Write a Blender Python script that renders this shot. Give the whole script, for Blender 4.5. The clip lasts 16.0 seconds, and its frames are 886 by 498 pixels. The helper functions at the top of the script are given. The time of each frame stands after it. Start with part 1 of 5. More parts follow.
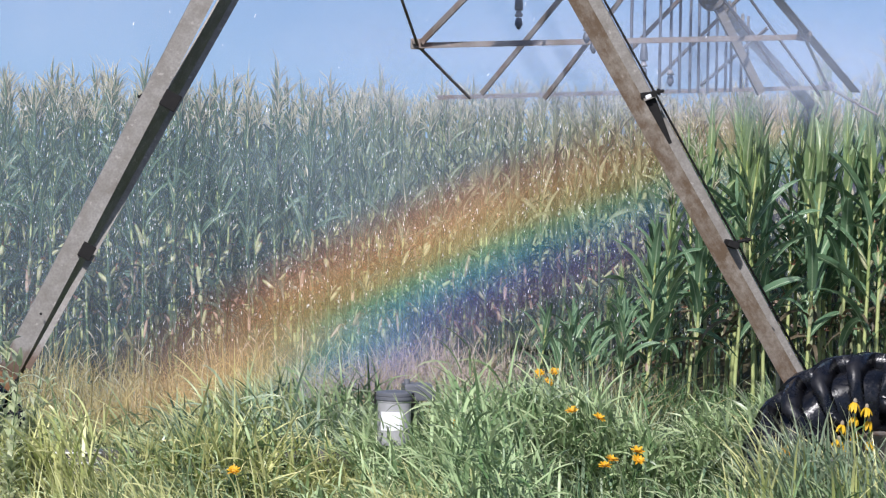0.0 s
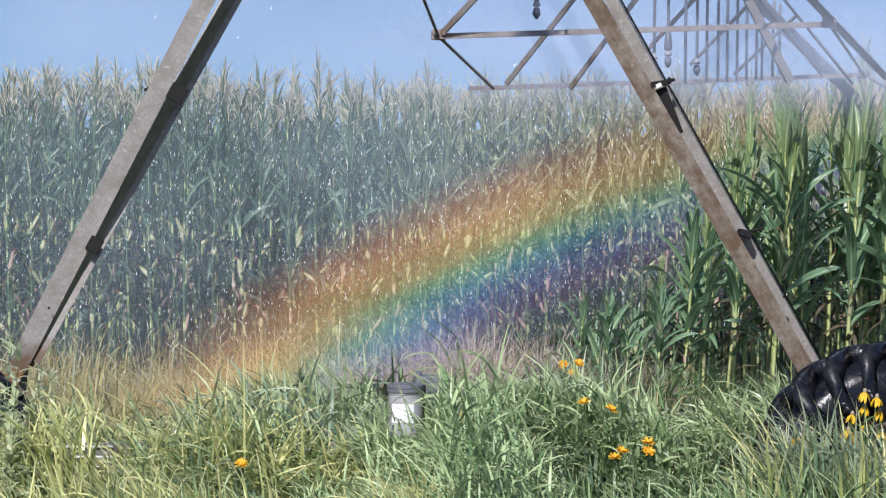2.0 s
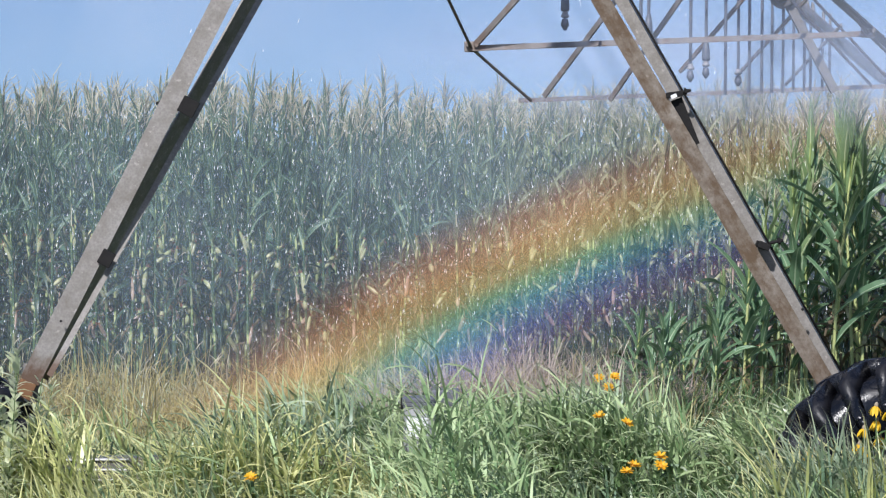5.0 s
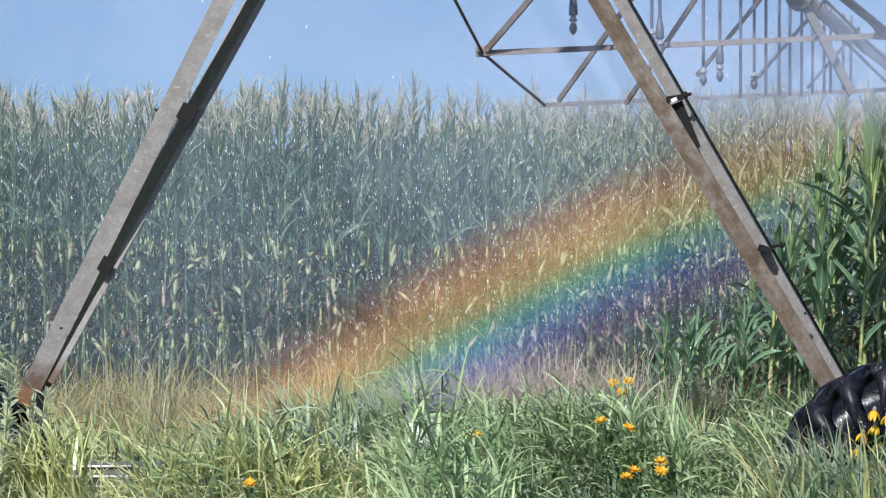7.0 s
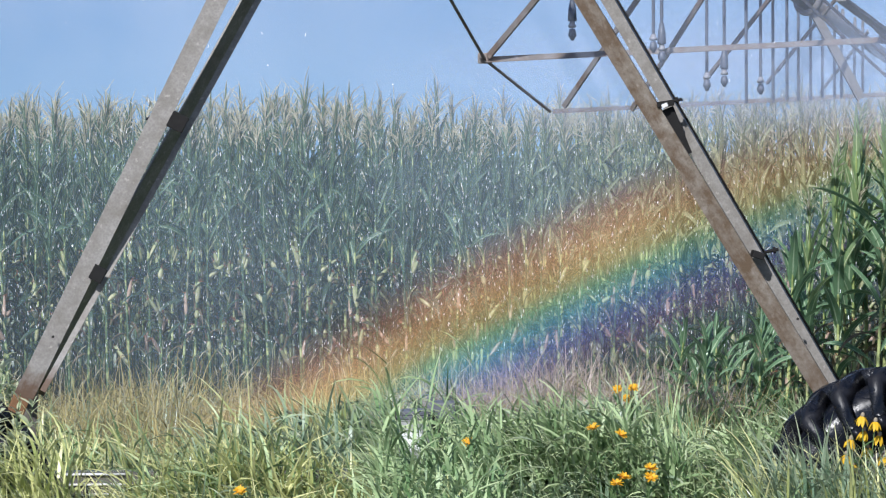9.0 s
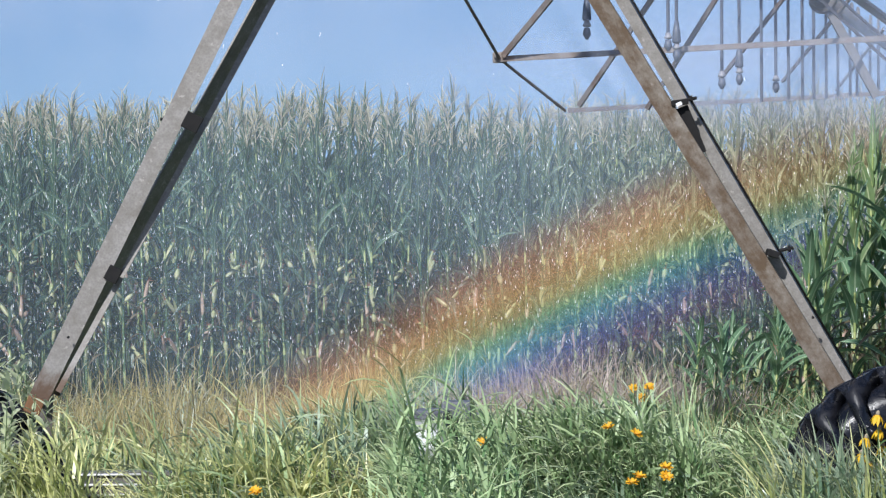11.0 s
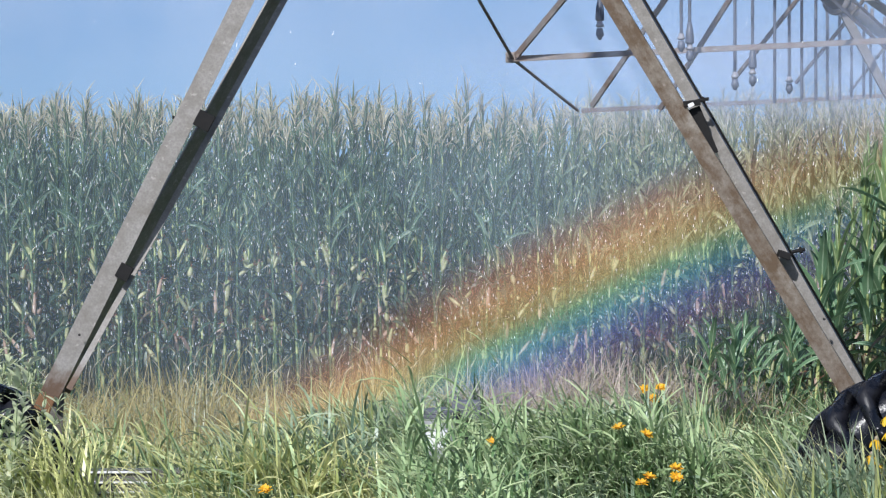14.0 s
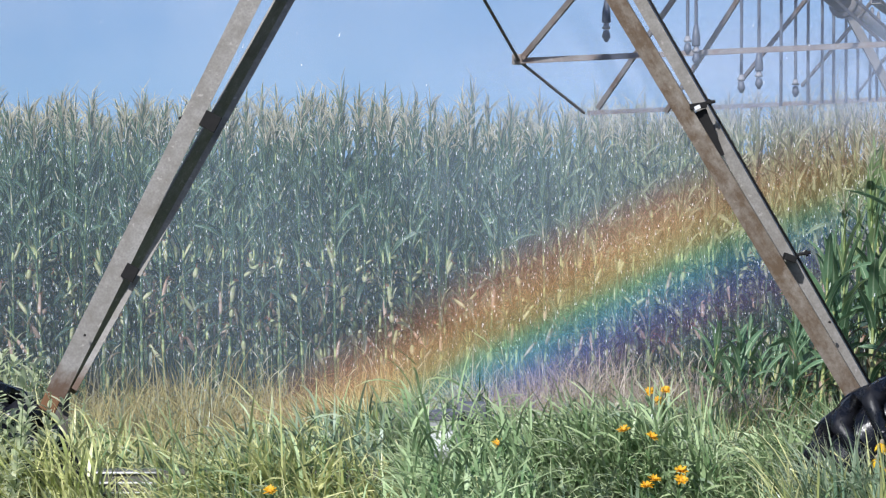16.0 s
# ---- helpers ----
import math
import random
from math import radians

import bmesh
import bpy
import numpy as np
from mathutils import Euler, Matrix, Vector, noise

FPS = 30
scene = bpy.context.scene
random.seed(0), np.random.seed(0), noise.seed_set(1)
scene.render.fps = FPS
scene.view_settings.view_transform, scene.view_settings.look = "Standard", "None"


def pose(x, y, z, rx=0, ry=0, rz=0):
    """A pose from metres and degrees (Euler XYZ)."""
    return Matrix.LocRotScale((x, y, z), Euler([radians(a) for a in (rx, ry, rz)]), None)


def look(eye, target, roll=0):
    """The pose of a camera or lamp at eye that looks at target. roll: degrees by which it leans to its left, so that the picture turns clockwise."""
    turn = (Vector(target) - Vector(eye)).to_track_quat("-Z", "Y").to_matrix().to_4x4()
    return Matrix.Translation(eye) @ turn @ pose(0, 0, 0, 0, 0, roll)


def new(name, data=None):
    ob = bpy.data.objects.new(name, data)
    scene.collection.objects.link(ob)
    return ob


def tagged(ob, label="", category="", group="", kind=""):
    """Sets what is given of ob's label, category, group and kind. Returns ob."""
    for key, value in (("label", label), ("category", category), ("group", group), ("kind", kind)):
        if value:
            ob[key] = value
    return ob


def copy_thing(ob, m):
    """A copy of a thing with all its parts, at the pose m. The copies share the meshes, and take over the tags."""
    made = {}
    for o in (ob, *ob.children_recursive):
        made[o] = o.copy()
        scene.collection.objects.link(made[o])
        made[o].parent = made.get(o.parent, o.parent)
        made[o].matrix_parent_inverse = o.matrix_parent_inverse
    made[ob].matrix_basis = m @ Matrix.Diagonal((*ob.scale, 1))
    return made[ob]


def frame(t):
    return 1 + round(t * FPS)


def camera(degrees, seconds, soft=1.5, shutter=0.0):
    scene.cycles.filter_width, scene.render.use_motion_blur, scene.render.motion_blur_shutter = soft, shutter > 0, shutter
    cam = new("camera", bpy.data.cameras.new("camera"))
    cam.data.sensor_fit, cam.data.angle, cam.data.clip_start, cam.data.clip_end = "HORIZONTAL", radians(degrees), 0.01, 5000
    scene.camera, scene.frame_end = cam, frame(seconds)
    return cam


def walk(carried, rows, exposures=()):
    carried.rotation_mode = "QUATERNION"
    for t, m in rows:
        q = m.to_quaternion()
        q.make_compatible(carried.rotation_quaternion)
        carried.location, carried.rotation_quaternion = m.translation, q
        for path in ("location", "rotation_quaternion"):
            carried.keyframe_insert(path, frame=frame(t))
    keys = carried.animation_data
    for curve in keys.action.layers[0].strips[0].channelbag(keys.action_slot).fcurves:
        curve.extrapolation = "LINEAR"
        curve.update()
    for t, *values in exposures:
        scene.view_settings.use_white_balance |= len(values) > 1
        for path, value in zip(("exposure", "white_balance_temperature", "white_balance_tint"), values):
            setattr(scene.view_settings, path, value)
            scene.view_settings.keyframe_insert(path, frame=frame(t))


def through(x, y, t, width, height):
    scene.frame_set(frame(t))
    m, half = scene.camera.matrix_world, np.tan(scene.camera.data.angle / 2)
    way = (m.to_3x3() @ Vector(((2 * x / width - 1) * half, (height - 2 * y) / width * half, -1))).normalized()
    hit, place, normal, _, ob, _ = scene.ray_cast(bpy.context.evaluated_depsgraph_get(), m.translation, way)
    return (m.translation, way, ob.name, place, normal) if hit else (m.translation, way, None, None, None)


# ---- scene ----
cam = camera(18.25, 16.0, soft=1.22)
EYE = 2.2
# seconds, metres to the right, turn to the left, tilt, lean (degrees)
ROWS = [
    (0.0, -2.272, -9.011, -1.674, 0.948),
    (0.5, -2.141, -8.402, -1.696, 0.973),
    (1.0, -2.021, -7.929, -1.766, 1.039),
    (1.5, -1.892, -7.531, -1.811, 0.531),
    (2.0, -1.769, -7.051, -1.863, 0.514),
    (2.5, -1.649, -6.589, -1.856, 0.495),
    (3.0, -1.527, -6.096, -1.789, 0.566),
    (3.5, -1.387, -5.552, -1.735, 0.568),
    (4.0, -1.247, -5.008, -1.685, 0.431),
    (6.5, -0.637, -2.717, -1.534, 0.158),
    (7.0, -0.519, -2.326, -1.501, -0.013),
    (7.5, -0.371, -1.850, -1.461, -0.144),
    (8.0, -0.251, -1.479, -1.436, -0.249),
    (8.5, -0.131, -1.114, -1.385, -0.303),
    (9.0, -0.049, -0.833, -1.357, -0.321),
    (9.5, -0.030, -0.692, -1.364, -0.431),
    (10.0, -0.028, -0.591, -1.366, -0.498),
    (12.5, -0.014, -0.292, -1.365, -0.467),
    (13.0, -0.018, -0.287, -1.362, -0.499),
    (13.5, 0.000, -0.181, -1.375, -0.353),
    (14.0, 0.007, -0.095, -1.373, -0.210),
    (14.5, 0.010, -0.043, -1.372, -0.164),
    (15.0, 0.001, -0.033, -1.347, -0.041),
    (15.5, 0.004, -0.006, -1.331, -0.051),
    (16.0, 0.000, 0.000, -1.338, 0.000),
]


def view(x, yaw, tilt, lean):
    y, p = radians(yaw), radians(tilt)
    eye = Vector((x, 0, EYE))
    return look(eye, eye + Vector((-math.sin(y) * math.cos(p), math.cos(y) * math.cos(p), math.sin(p))), lean)


EXPOSURE, KELVIN, TINT = 0.41, 5890, 12
walk(cam, [(t, view(x, yaw, tilt, lean)) for t, x, yaw, tilt, lean in ROWS], [(0.0, EXPOSURE, KELVIN + 150, TINT + 4), (4.0, EXPOSURE, KELVIN + 120, TINT + 3), (8.0, EXPOSURE, KELVIN, TINT), (16.0, EXPOSURE, KELVIN, TINT)])

# ---- daylight: afternoon sun behind the camera, over its left shoulder ----
SUN_ELEV, SUN_AZ = radians(38), radians(202)   # azimuth clockwise from +y
world = bpy.data.worlds.new("sky")
scene.world = world
world.use_nodes = True
wn = world.node_tree.nodes
sky = wn.new("ShaderNodeTexSky")
sky.sky_type, sky.sun_disc = "NISHITA", False
sky.sun_elevation, sky.sun_rotation = SUN_ELEV, SUN_AZ
sky.air_density, sky.dust_density, sky.ozone_density = 1.0, 3.0, 5.5
sky.altitude = 800
wn["Background"].inputs["Strength"].default_value = 0.08
lift = wn.new("ShaderNodeVectorMath")   # the haze at the horizon is thin: the clear sky begins low
lift.inputs[1].default_value = (0, 0, 0.085)
world.node_tree.links.new(wn.new("ShaderNodeTexCoord").outputs["Generated"], lift.inputs[0])
world.node_tree.links.new(lift.outputs[0], sky.inputs["Vector"])
world.node_tree.links.new(sky.outputs[0], wn["Background"].inputs["Color"])
sun = new("sun", bpy.data.lights.new("sun", "SUN"))
sun.data.energy, sun.data.angle, sun.data.color = 4.8, radians(0.6), (1.0, 0.95, 0.86)
to_sun = Vector((math.sin(SUN_AZ) * math.cos(SUN_ELEV), math.cos(SUN_AZ) * math.cos(SUN_ELEV), math.sin(SUN_ELEV)))
sun.matrix_world = look(to_sun * 60, (0, 0, 0))


# ---- materials ----
class Mat:
    """A small builder for node materials."""

    def __init__(self, name):
        self.m = bpy.data.materials.new(name)
        self.m.use_nodes = True
        self.t = self.m.node_tree
        self.bsdf = self.t.nodes["Principled BSDF"]
        self.out = self.t.nodes["Material Output"]

    def node(self, kind, **values):
        n = self.t.nodes.new(kind)
        for k, v in values.items():
            n.inputs[k].default_value = v
        return n

    def link(self, a, b):
        self.t.links.new(a, b)

    def coords(self, what="Object"):
        return self.node("ShaderNodeTexCoord").outputs[what]

    def noise(self, vec, scale, detail=4.0, rough=0.6, stretch=None):
        if stretch:
            mp = self.node("ShaderNodeMapping", Scale=stretch)
            self.link(vec, mp.inputs["Vector"])
            vec = mp.outputs[0]
        n = self.node("ShaderNodeTexNoise", Scale=scale, Detail=detail, Roughness=rough)
        self.link(vec, n.inputs["Vector"])
        return n.outputs["Fac"]

    def ramp(self, fac, stops, mode="LINEAR"):
        r = self.node("ShaderNodeValToRGB")
        r.color_ramp.interpolation = mode
        e = r.color_ramp.elements
        while len(e) < len(stops):
            e.new(0.5)
        for el, (p, c) in zip(e, stops):
            el.position, el.color = p, (*c, 1) if len(c) == 3 else c
        self.link(fac, r.inputs["Fac"])
        return r.outputs["Color"]

    def mix(self, fac, a, b, blend="MIX"):
        n = self.t.nodes.new("ShaderNodeMix")
        n.data_type, n.blend_type = "RGBA", blend
        for sock, v in ((n.inputs[0], fac), (n.inputs[6], a), (n.inputs[7], b)):
            if isinstance(v, bpy.types.NodeSocket):
                self.link(v, sock)
            else:
                sock.default_value = v if not isinstance(v, tuple) or len(v) == 4 else (*v, 1)
        return n.outputs[2]

    def math(self, op, a, b=0.0, clamp=False):
        n = self.t.nodes.new("ShaderNodeMath")
        n.operation, n.use_clamp = op, clamp
        for sock, v in zip(n.inputs, (a, b)):
            if isinstance(v, bpy.types.NodeSocket):
                self.link(v, sock)
            else:
                sock.default_value = v
        return n.outputs[0]

    def bump(self, height, strength=0.3, distance=0.01):
        b = self.node("ShaderNodeBump", Strength=strength, Distance=distance)
        self.link(height, b.inputs["Height"])
        self.link(b.outputs[0], self.bsdf.inputs["Normal"])

    def colour(self, c):
        if isinstance(c, tuple):
            self.bsdf.inputs["Base Color"].default_value = (*c, 1)
        else:
            self.link(c, self.bsdf.inputs["Base Color"])
        return c

    def set(self, rough=0.5, metal=0.0, spec=0.5):
        self.bsdf.inputs["Roughness"].default_value = rough
        self.bsdf.inputs["Metallic"].default_value = metal
        self.bsdf.inputs["Specular IOR Level"].default_value = spec
        return self


def leaf_material(name, dark, light, rib=None, rough=0.4, through=0.25, spec=0.5, tip=None, drier=None):
    """Thin foliage: colour varies leaf by leaf and along the leaf, some light passes through."""
    m = Mat(name).set(rough, 0, spec)
    geo = m.node("ShaderNodeNewGeometry").outputs["Random Per Island"]
    col = m.ramp(geo, [(0.0, dark), (0.55, tuple((a + b) / 2 for a, b in zip(dark, light))), (1.0, light)])
    n = m.noise(m.coords("Object"), 9.0, 3.0)
    col = m.mix(m.math("MULTIPLY", n, 0.55), col, tuple(0.45 * c for c in dark))
    uv = m.node("ShaderNodeSeparateXYZ")
    m.link(m.coords("UV"), uv.inputs[0])
    if rib:
        d = m.math("ABSOLUTE", m.math("SUBTRACT", uv.outputs["X"], 0.5))
        col = m.mix(m.math("LESS_THAN", d, 0.07), col, rib)
        vein = m.node("ShaderNodeTexWave", Scale=7.0, Distortion=0.3)
        m.link(m.coords("UV"), vein.inputs["Vector"])
        m.bump(vein.outputs["Fac"], 0.25, 0.002)
    if tip:
        col = m.mix(m.math("MULTIPLY", m.math("POWER", uv.outputs["Y"], 3.0), 0.8), col, tip)
    if drier:   # plants further along the field are yellower
        p = m.node("ShaderNodeSeparateXYZ")
        m.link(m.node("ShaderNodeNewGeometry").outputs["Position"], p.inputs[0])
        along_x = m.math("DIVIDE", m.math("SUBTRACT", p.outputs["X"], 0.7), 2.2, True)
        col = m.mix(m.math("MULTIPLY", along_x, m.math("MULTIPLY", geo, 0.75)), col, drier)
    m.colour(col)
    tr = m.node("ShaderNodeBsdfTranslucent")
    m.link(m.mix(0.5, col, light), tr.inputs["Color"])
    mx = m.node("ShaderNodeMixShader", Fac=through)
    m.link(m.bsdf.outputs[0], mx.inputs[1])
    m.link(tr.outputs[0], mx.inputs[2])
    m.link(mx.outputs[0], m.out.inputs["Surface"])
    return m.m


def steel_material(name, base, rust, amount, axis_rust=0.0):
    """Weathered galvanised steel: zinc spangle, rust in blotches, more of it low down."""
    m = Mat(name)
    o = m.coords("Object")
    spangle = m.node("ShaderNodeTexVoronoi", Scale=75.0)
    m.link(o, spangle.inputs["Vector"])
    fine = m.noise(o, 60.0, 5.0)
    base_c = m.mix(spangle.outputs["Distance"], tuple(0.8 * c for c in base), tuple(min(1.0, 1.15 * c) for c in base))
    base_c = m.mix(m.math("MULTIPLY", fine, 0.14), base_c, tuple(0.55 * c for c in base))
    base_c = m.mix(m.ramp(m.noise(o, 7.0, 6.0, 0.7), [(0.42, (0, 0, 0)), (0.68, (0.75, 0.75, 0.75))]), base_c, tuple(0.5 * c * k for c, k in zip(base, (1.06, 0.97, 0.86))))
    spots = m.ramp(m.noise(o, 26.0, 3.0, 0.6), [(0.62, (0, 0, 0)), (0.70, (0.5, 0.5, 0.5))])
    base_c = m.mix(spots, base_c, tuple(min(1.0, 1.7 * c) for c in base))
    blotch = m.noise(o, 3.2, 6.0, 0.7)
    streak = m.noise(o, 5.0, 5.0, 0.7, (3.0, 3.0, 1.6))
    amt = m.math("ADD", m.math("MULTIPLY", blotch, 0.6), m.math("MULTIPLY", streak, 0.5))
    if axis_rust:
        z = m.node("ShaderNodeSeparateXYZ")
        m.link(o, z.inputs[0])
        low = m.math("SUBTRACT", 1.0, m.math("DIVIDE", z.outputs["Z"], axis_rust), True)
        amt = m.math("ADD", amt, m.math("MULTIPLY", m.math("POWER", low, 2.0), 0.42))
    fac = m.ramp(amt, [(1.0 - amount, (0, 0, 0)), (min(1.0, 1.18 - amount), (1, 1, 1))])
    rust_c = m.mix(fine, rust, tuple(0.5 * c for c in rust))
    m.colour(m.mix(fac, base_c, rust_c))
    m.set(0.55, 0.25)
    m.bump(fine, 0.08, 0.002)
    return m.m


def plain_material(name, a, b, scale, rough=0.5, metal=0.0, bump=0.2, spec=0.5):
    m = Mat(name).set(rough, metal, spec)
    n = m.noise(m.coords("Object"), scale, 6.0, 0.65)
    m.colour(m.mix(n, a, b))
    m.bump(n, bump, 0.01)
    return m.m


def dirt_material():
    m = Mat("soil_and_litter").set(0.95)
    o = m.coords("Object")
    big, small = m.noise(o, 0.6, 5.0), m.noise(o, 18.0, 6.0, 0.7)
    col = m.ramp(small, [(0.3, (0.045, 0.035, 0.022)), (0.55, (0.13, 0.105, 0.06)), (0.75, (0.24, 0.2, 0.12))])
    col = m.mix(m.math("MULTIPLY", big, 0.6), col, (0.06, 0.075, 0.025))
    m.colour(col)
    m.bump(small, 0.6, 0.05)
    return m.m


def rubber_material():
    """Wet black rubber, dulled in patches by dried mud."""
    m = Mat("wet_rubber").set(0.2, 0, 0.36)
    o = m.coords("Object")
    big, small = m.noise(o, 5.0, 5.0, 0.7), m.noise(o, 45.0, 5.0, 0.7)
    mud = m.ramp(m.math("ADD", m.math("MULTIPLY", big, 0.7), m.math("MULTIPLY", small, 0.3)), [(0.46, (0, 0, 0)), (0.62, (1, 1, 1))])
    m.colour(m.mix(mud, (0.004, 0.005, 0.008), (0.012, 0.012, 0.015)))
    m.link(m.math("ADD", 0.17, m.math("MULTIPLY", mud, 0.28)), m.bsdf.inputs["Roughness"])
    m.bump(m.math("ADD", big, m.math("MULTIPLY", small, 0.3)), 0.35, 0.02)
    return m.m


def stalk_material():
    """Stalk wrapped in dark leaf sheaths, pale where the cane is bare."""
    m = Mat("corn_stalk").set(0.42)
    n = m.noise(m.coords("Object"), 3.4, 3.0, 0.6, (1.0, 1.0, 1.6))
    m.colour(m.ramp(n, [(0.42, (0.03, 0.065, 0.035)), (0.54, (0.08, 0.13, 0.06)), (0.60, (0.34, 0.40, 0.18)), (0.74, (0.46, 0.50, 0.26))]))
    return m.m


CORN_LEAF = leaf_material("corn_leaf", (0.06, 0.14, 0.08), (0.28, 0.44, 0.24), rib=(0.36, 0.47, 0.30), rough=0.26, through=0.28, spec=0.6)
# yellower copy for upper leaves; the stronger light up there is in its colour
CORN_LEAF_TOP = leaf_material("bright_top_corn_leaf", (0.10, 0.20, 0.075), (0.42, 0.54, 0.26), rib=(0.55, 0.62, 0.36), rough=0.28, through=0.35, spec=0.6)
CORN_LEAF_FAR = leaf_material("corn_leaf_field", (0.026, 0.074, 0.052), (0.135, 0.235, 0.145), rib=(0.30, 0.37, 0.24), rough=0.36, through=0.25, spec=0.55, drier=(0.42, 0.39, 0.21))
# darker copy for the limp lower leaves; shade between stalks is in its colour
CORN_LEAF_LOW = leaf_material("shaded_low_corn_leaf", (0.020, 0.050, 0.036), (0.085, 0.13, 0.085), rough=0.4, through=0.2, spec=0.5)
CORN_DRY = leaf_material("dry_corn_leaf", (0.08, 0.07, 0.04), (0.22, 0.17, 0.11), rough=0.6, through=0.2)
CORN_STALK = stalk_material()
CORN_CANE = leaf_material("pale_corn_cane", (0.22, 0.30, 0.09), (0.52, 0.56, 0.24), rough=0.4, through=0.0)
SHEATH = leaf_material("corn_sheath", (0.24, 0.28, 0.15), (0.54, 0.55, 0.35), rough=0.45, through=0.1)
HUSK = leaf_material("corn_husk", (0.28, 0.34, 0.15), (0.56, 0.54, 0.34), rough=0.5, through=0.1)
HUSK_DRY = leaf_material("dry_corn_husk", (0.34, 0.24, 0.18), (0.58, 0.44, 0.35), rough=0.6, through=0.1)
SILK = plain_material("corn_silk", (0.16, 0.07, 0.04), (0.32, 0.15, 0.09), 40.0, 0.8)
TASSEL = leaf_material("tassel", (0.38, 0.37, 0.25), (0.72, 0.68, 0.52), rough=0.7, through=0.1)
GRASS = leaf_material("green_grass", (0.11, 0.21, 0.08), (0.52, 0.66, 0.35), rough=0.4, spec=0.3, through=0.22, tip=(0.56, 0.60, 0.35))
GRASS_MID = leaf_material("grey_green_grass", (0.10, 0.19, 0.11), (0.46, 0.58, 0.40), rough=0.36, through=0.22, tip=(0.42, 0.4, 0.26))
GRASS_DRY = leaf_material("straw_grass", (0.27, 0.22, 0.08), (0.72, 0.62, 0.30), rough=0.65, through=0.38)
GRASS_FADED = leaf_material("faded_grass", (0.30, 0.25, 0.22), (0.70, 0.59, 0.51), rough=0.65, through=0.3)
GRASS_YELLOW = leaf_material("yellow_green_grass", (0.28, 0.35, 0.10), (0.82, 0.82, 0.38), rough=0.4, through=0.3, tip=(0.80, 0.74, 0.42))
WEED_PALE = leaf_material("pale_weed_leaf", (0.46, 0.54, 0.30), (0.84, 0.86, 0.64), rough=0.5, through=0.5)
WEED = leaf_material("weed_leaf", (0.06, 0.13, 0.045), (0.20, 0.30, 0.12), rough=0.45, through=0.3)
PETAL_GOLD = leaf_material("golden_petal", (0.80, 0.40, 0.012), (0.94, 0.60, 0.03), rough=0.6, through=0.3)
PETAL_YELLOW = leaf_material("yellow_petal", (0.85, 0.52, 0.01), (0.95, 0.68, 0.03), rough=0.6, through=0.3)
DISC_GOLD = plain_material("golden_disc", (0.45, 0.2, 0.01), (0.7, 0.38, 0.03), 120.0, 0.9)
DISC_GREY = plain_material("grey_brown_cone", (0.16, 0.12, 0.08), (0.34, 0.3, 0.22), 120.0, 0.9)
LEG_STEEL = steel_material("galvanised_leg", (0.245, 0.232, 0.215), (0.125, 0.078, 0.05), 0.34, 0.4)
LEG_RUSTY = steel_material("rust_streaked_leg", (0.24, 0.212, 0.18), (0.125, 0.082, 0.048), 0.56, 0.3)
SPAN_STEEL = steel_material("galvanised_truss", (0.225, 0.205, 0.195), (0.20, 0.115, 0.07), 0.46)
PIPE_STEEL = steel_material("galvanised_pipe", (0.165, 0.158, 0.155), (0.16, 0.11, 0.08), 0.36)
PLATE = plain_material("dark_plate", (0.008, 0.008, 0.009), (0.022, 0.021, 0.02), 30.0, 0.7, 0.0, 0.2, 0.1)
RUBBER = rubber_material()
RIM_STEEL = steel_material("wheel_rim", (0.32, 0.31, 0.3), (0.24, 0.11, 0.05), 0.45)
MOTOR_BODY = plain_material("pale_grey_enamel", (0.24, 0.245, 0.25), (0.34, 0.34, 0.345), 25.0, 0.35)
MOTOR_GREY = plain_material("grey_enamel", (0.075, 0.08, 0.095), (0.13, 0.135, 0.15), 25.0, 0.4)
LABEL_WHITE = plain_material("white_label", (0.58, 0.59, 0.60), (0.72, 0.72, 0.72), 30.0, 0.35, 0.0, 0.05)
RUST_RED = plain_material("rusted_plate", (0.10, 0.05, 0.02), (0.18, 0.09, 0.04), 22.0, 0.85)
WET_STEEL = plain_material("wet_steel", (0.16, 0.15, 0.145), (0.34, 0.33, 0.32), 16.0, 0.2, 0.6, 0.3)
# haze and sky sheen on the black hoses are put into this base colour
HOSE = plain_material("hazed_hose", (0.05, 0.06, 0.085), (0.10, 0.115, 0.15), 30.0, 0.5)
NOZZLE_WHITE = plain_material("grey_plastic", (0.16, 0.16, 0.18), (0.30, 0.30, 0.32), 30.0, 0.4)
DROP_GLINT = plain_material("drop_glint", (0.82, 0.84, 0.86), (0.9, 0.9, 0.9), 30.0, 0.1)
SOIL = dirt_material()


# ---- mesh helpers ----
def mesh_from(name, verts, faces, uv=None, mats=(), mat_index=None, smooth=True):
    """A mesh from arrays of vertices and quads (n x 4)."""
    me = bpy.data.meshes.new(name)
    verts, faces = np.asarray(verts, np.float32), np.asarray(faces, np.int32)
    k = faces.shape[1]
    me.vertices.add(len(verts))
    me.vertices.foreach_set("co", verts.ravel())
    me.loops.add(faces.size)
    me.loops.foreach_set("vertex_index", faces.ravel())
    me.polygons.add(len(faces))
    me.polygons.foreach_set("loop_start", np.arange(0, faces.size, k, dtype=np.int32))
    me.polygons.foreach_set("loop_total", np.full(len(faces), k, np.int32))
    if smooth:
        me.polygons.foreach_set("use_smooth", np.ones(len(faces), bool))
    if mat_index is not None:
        me.polygons.foreach_set("material_index", np.asarray(mat_index, np.int32))
    if uv is not None:
        layer = me.uv_layers.new(name="UVMap")
        layer.data.foreach_set("uv", np.asarray(uv, np.float32)[faces.ravel()].ravel())
    for m in mats:
        me.materials.append(m)
    me.update(calc_edges=True)
    return me


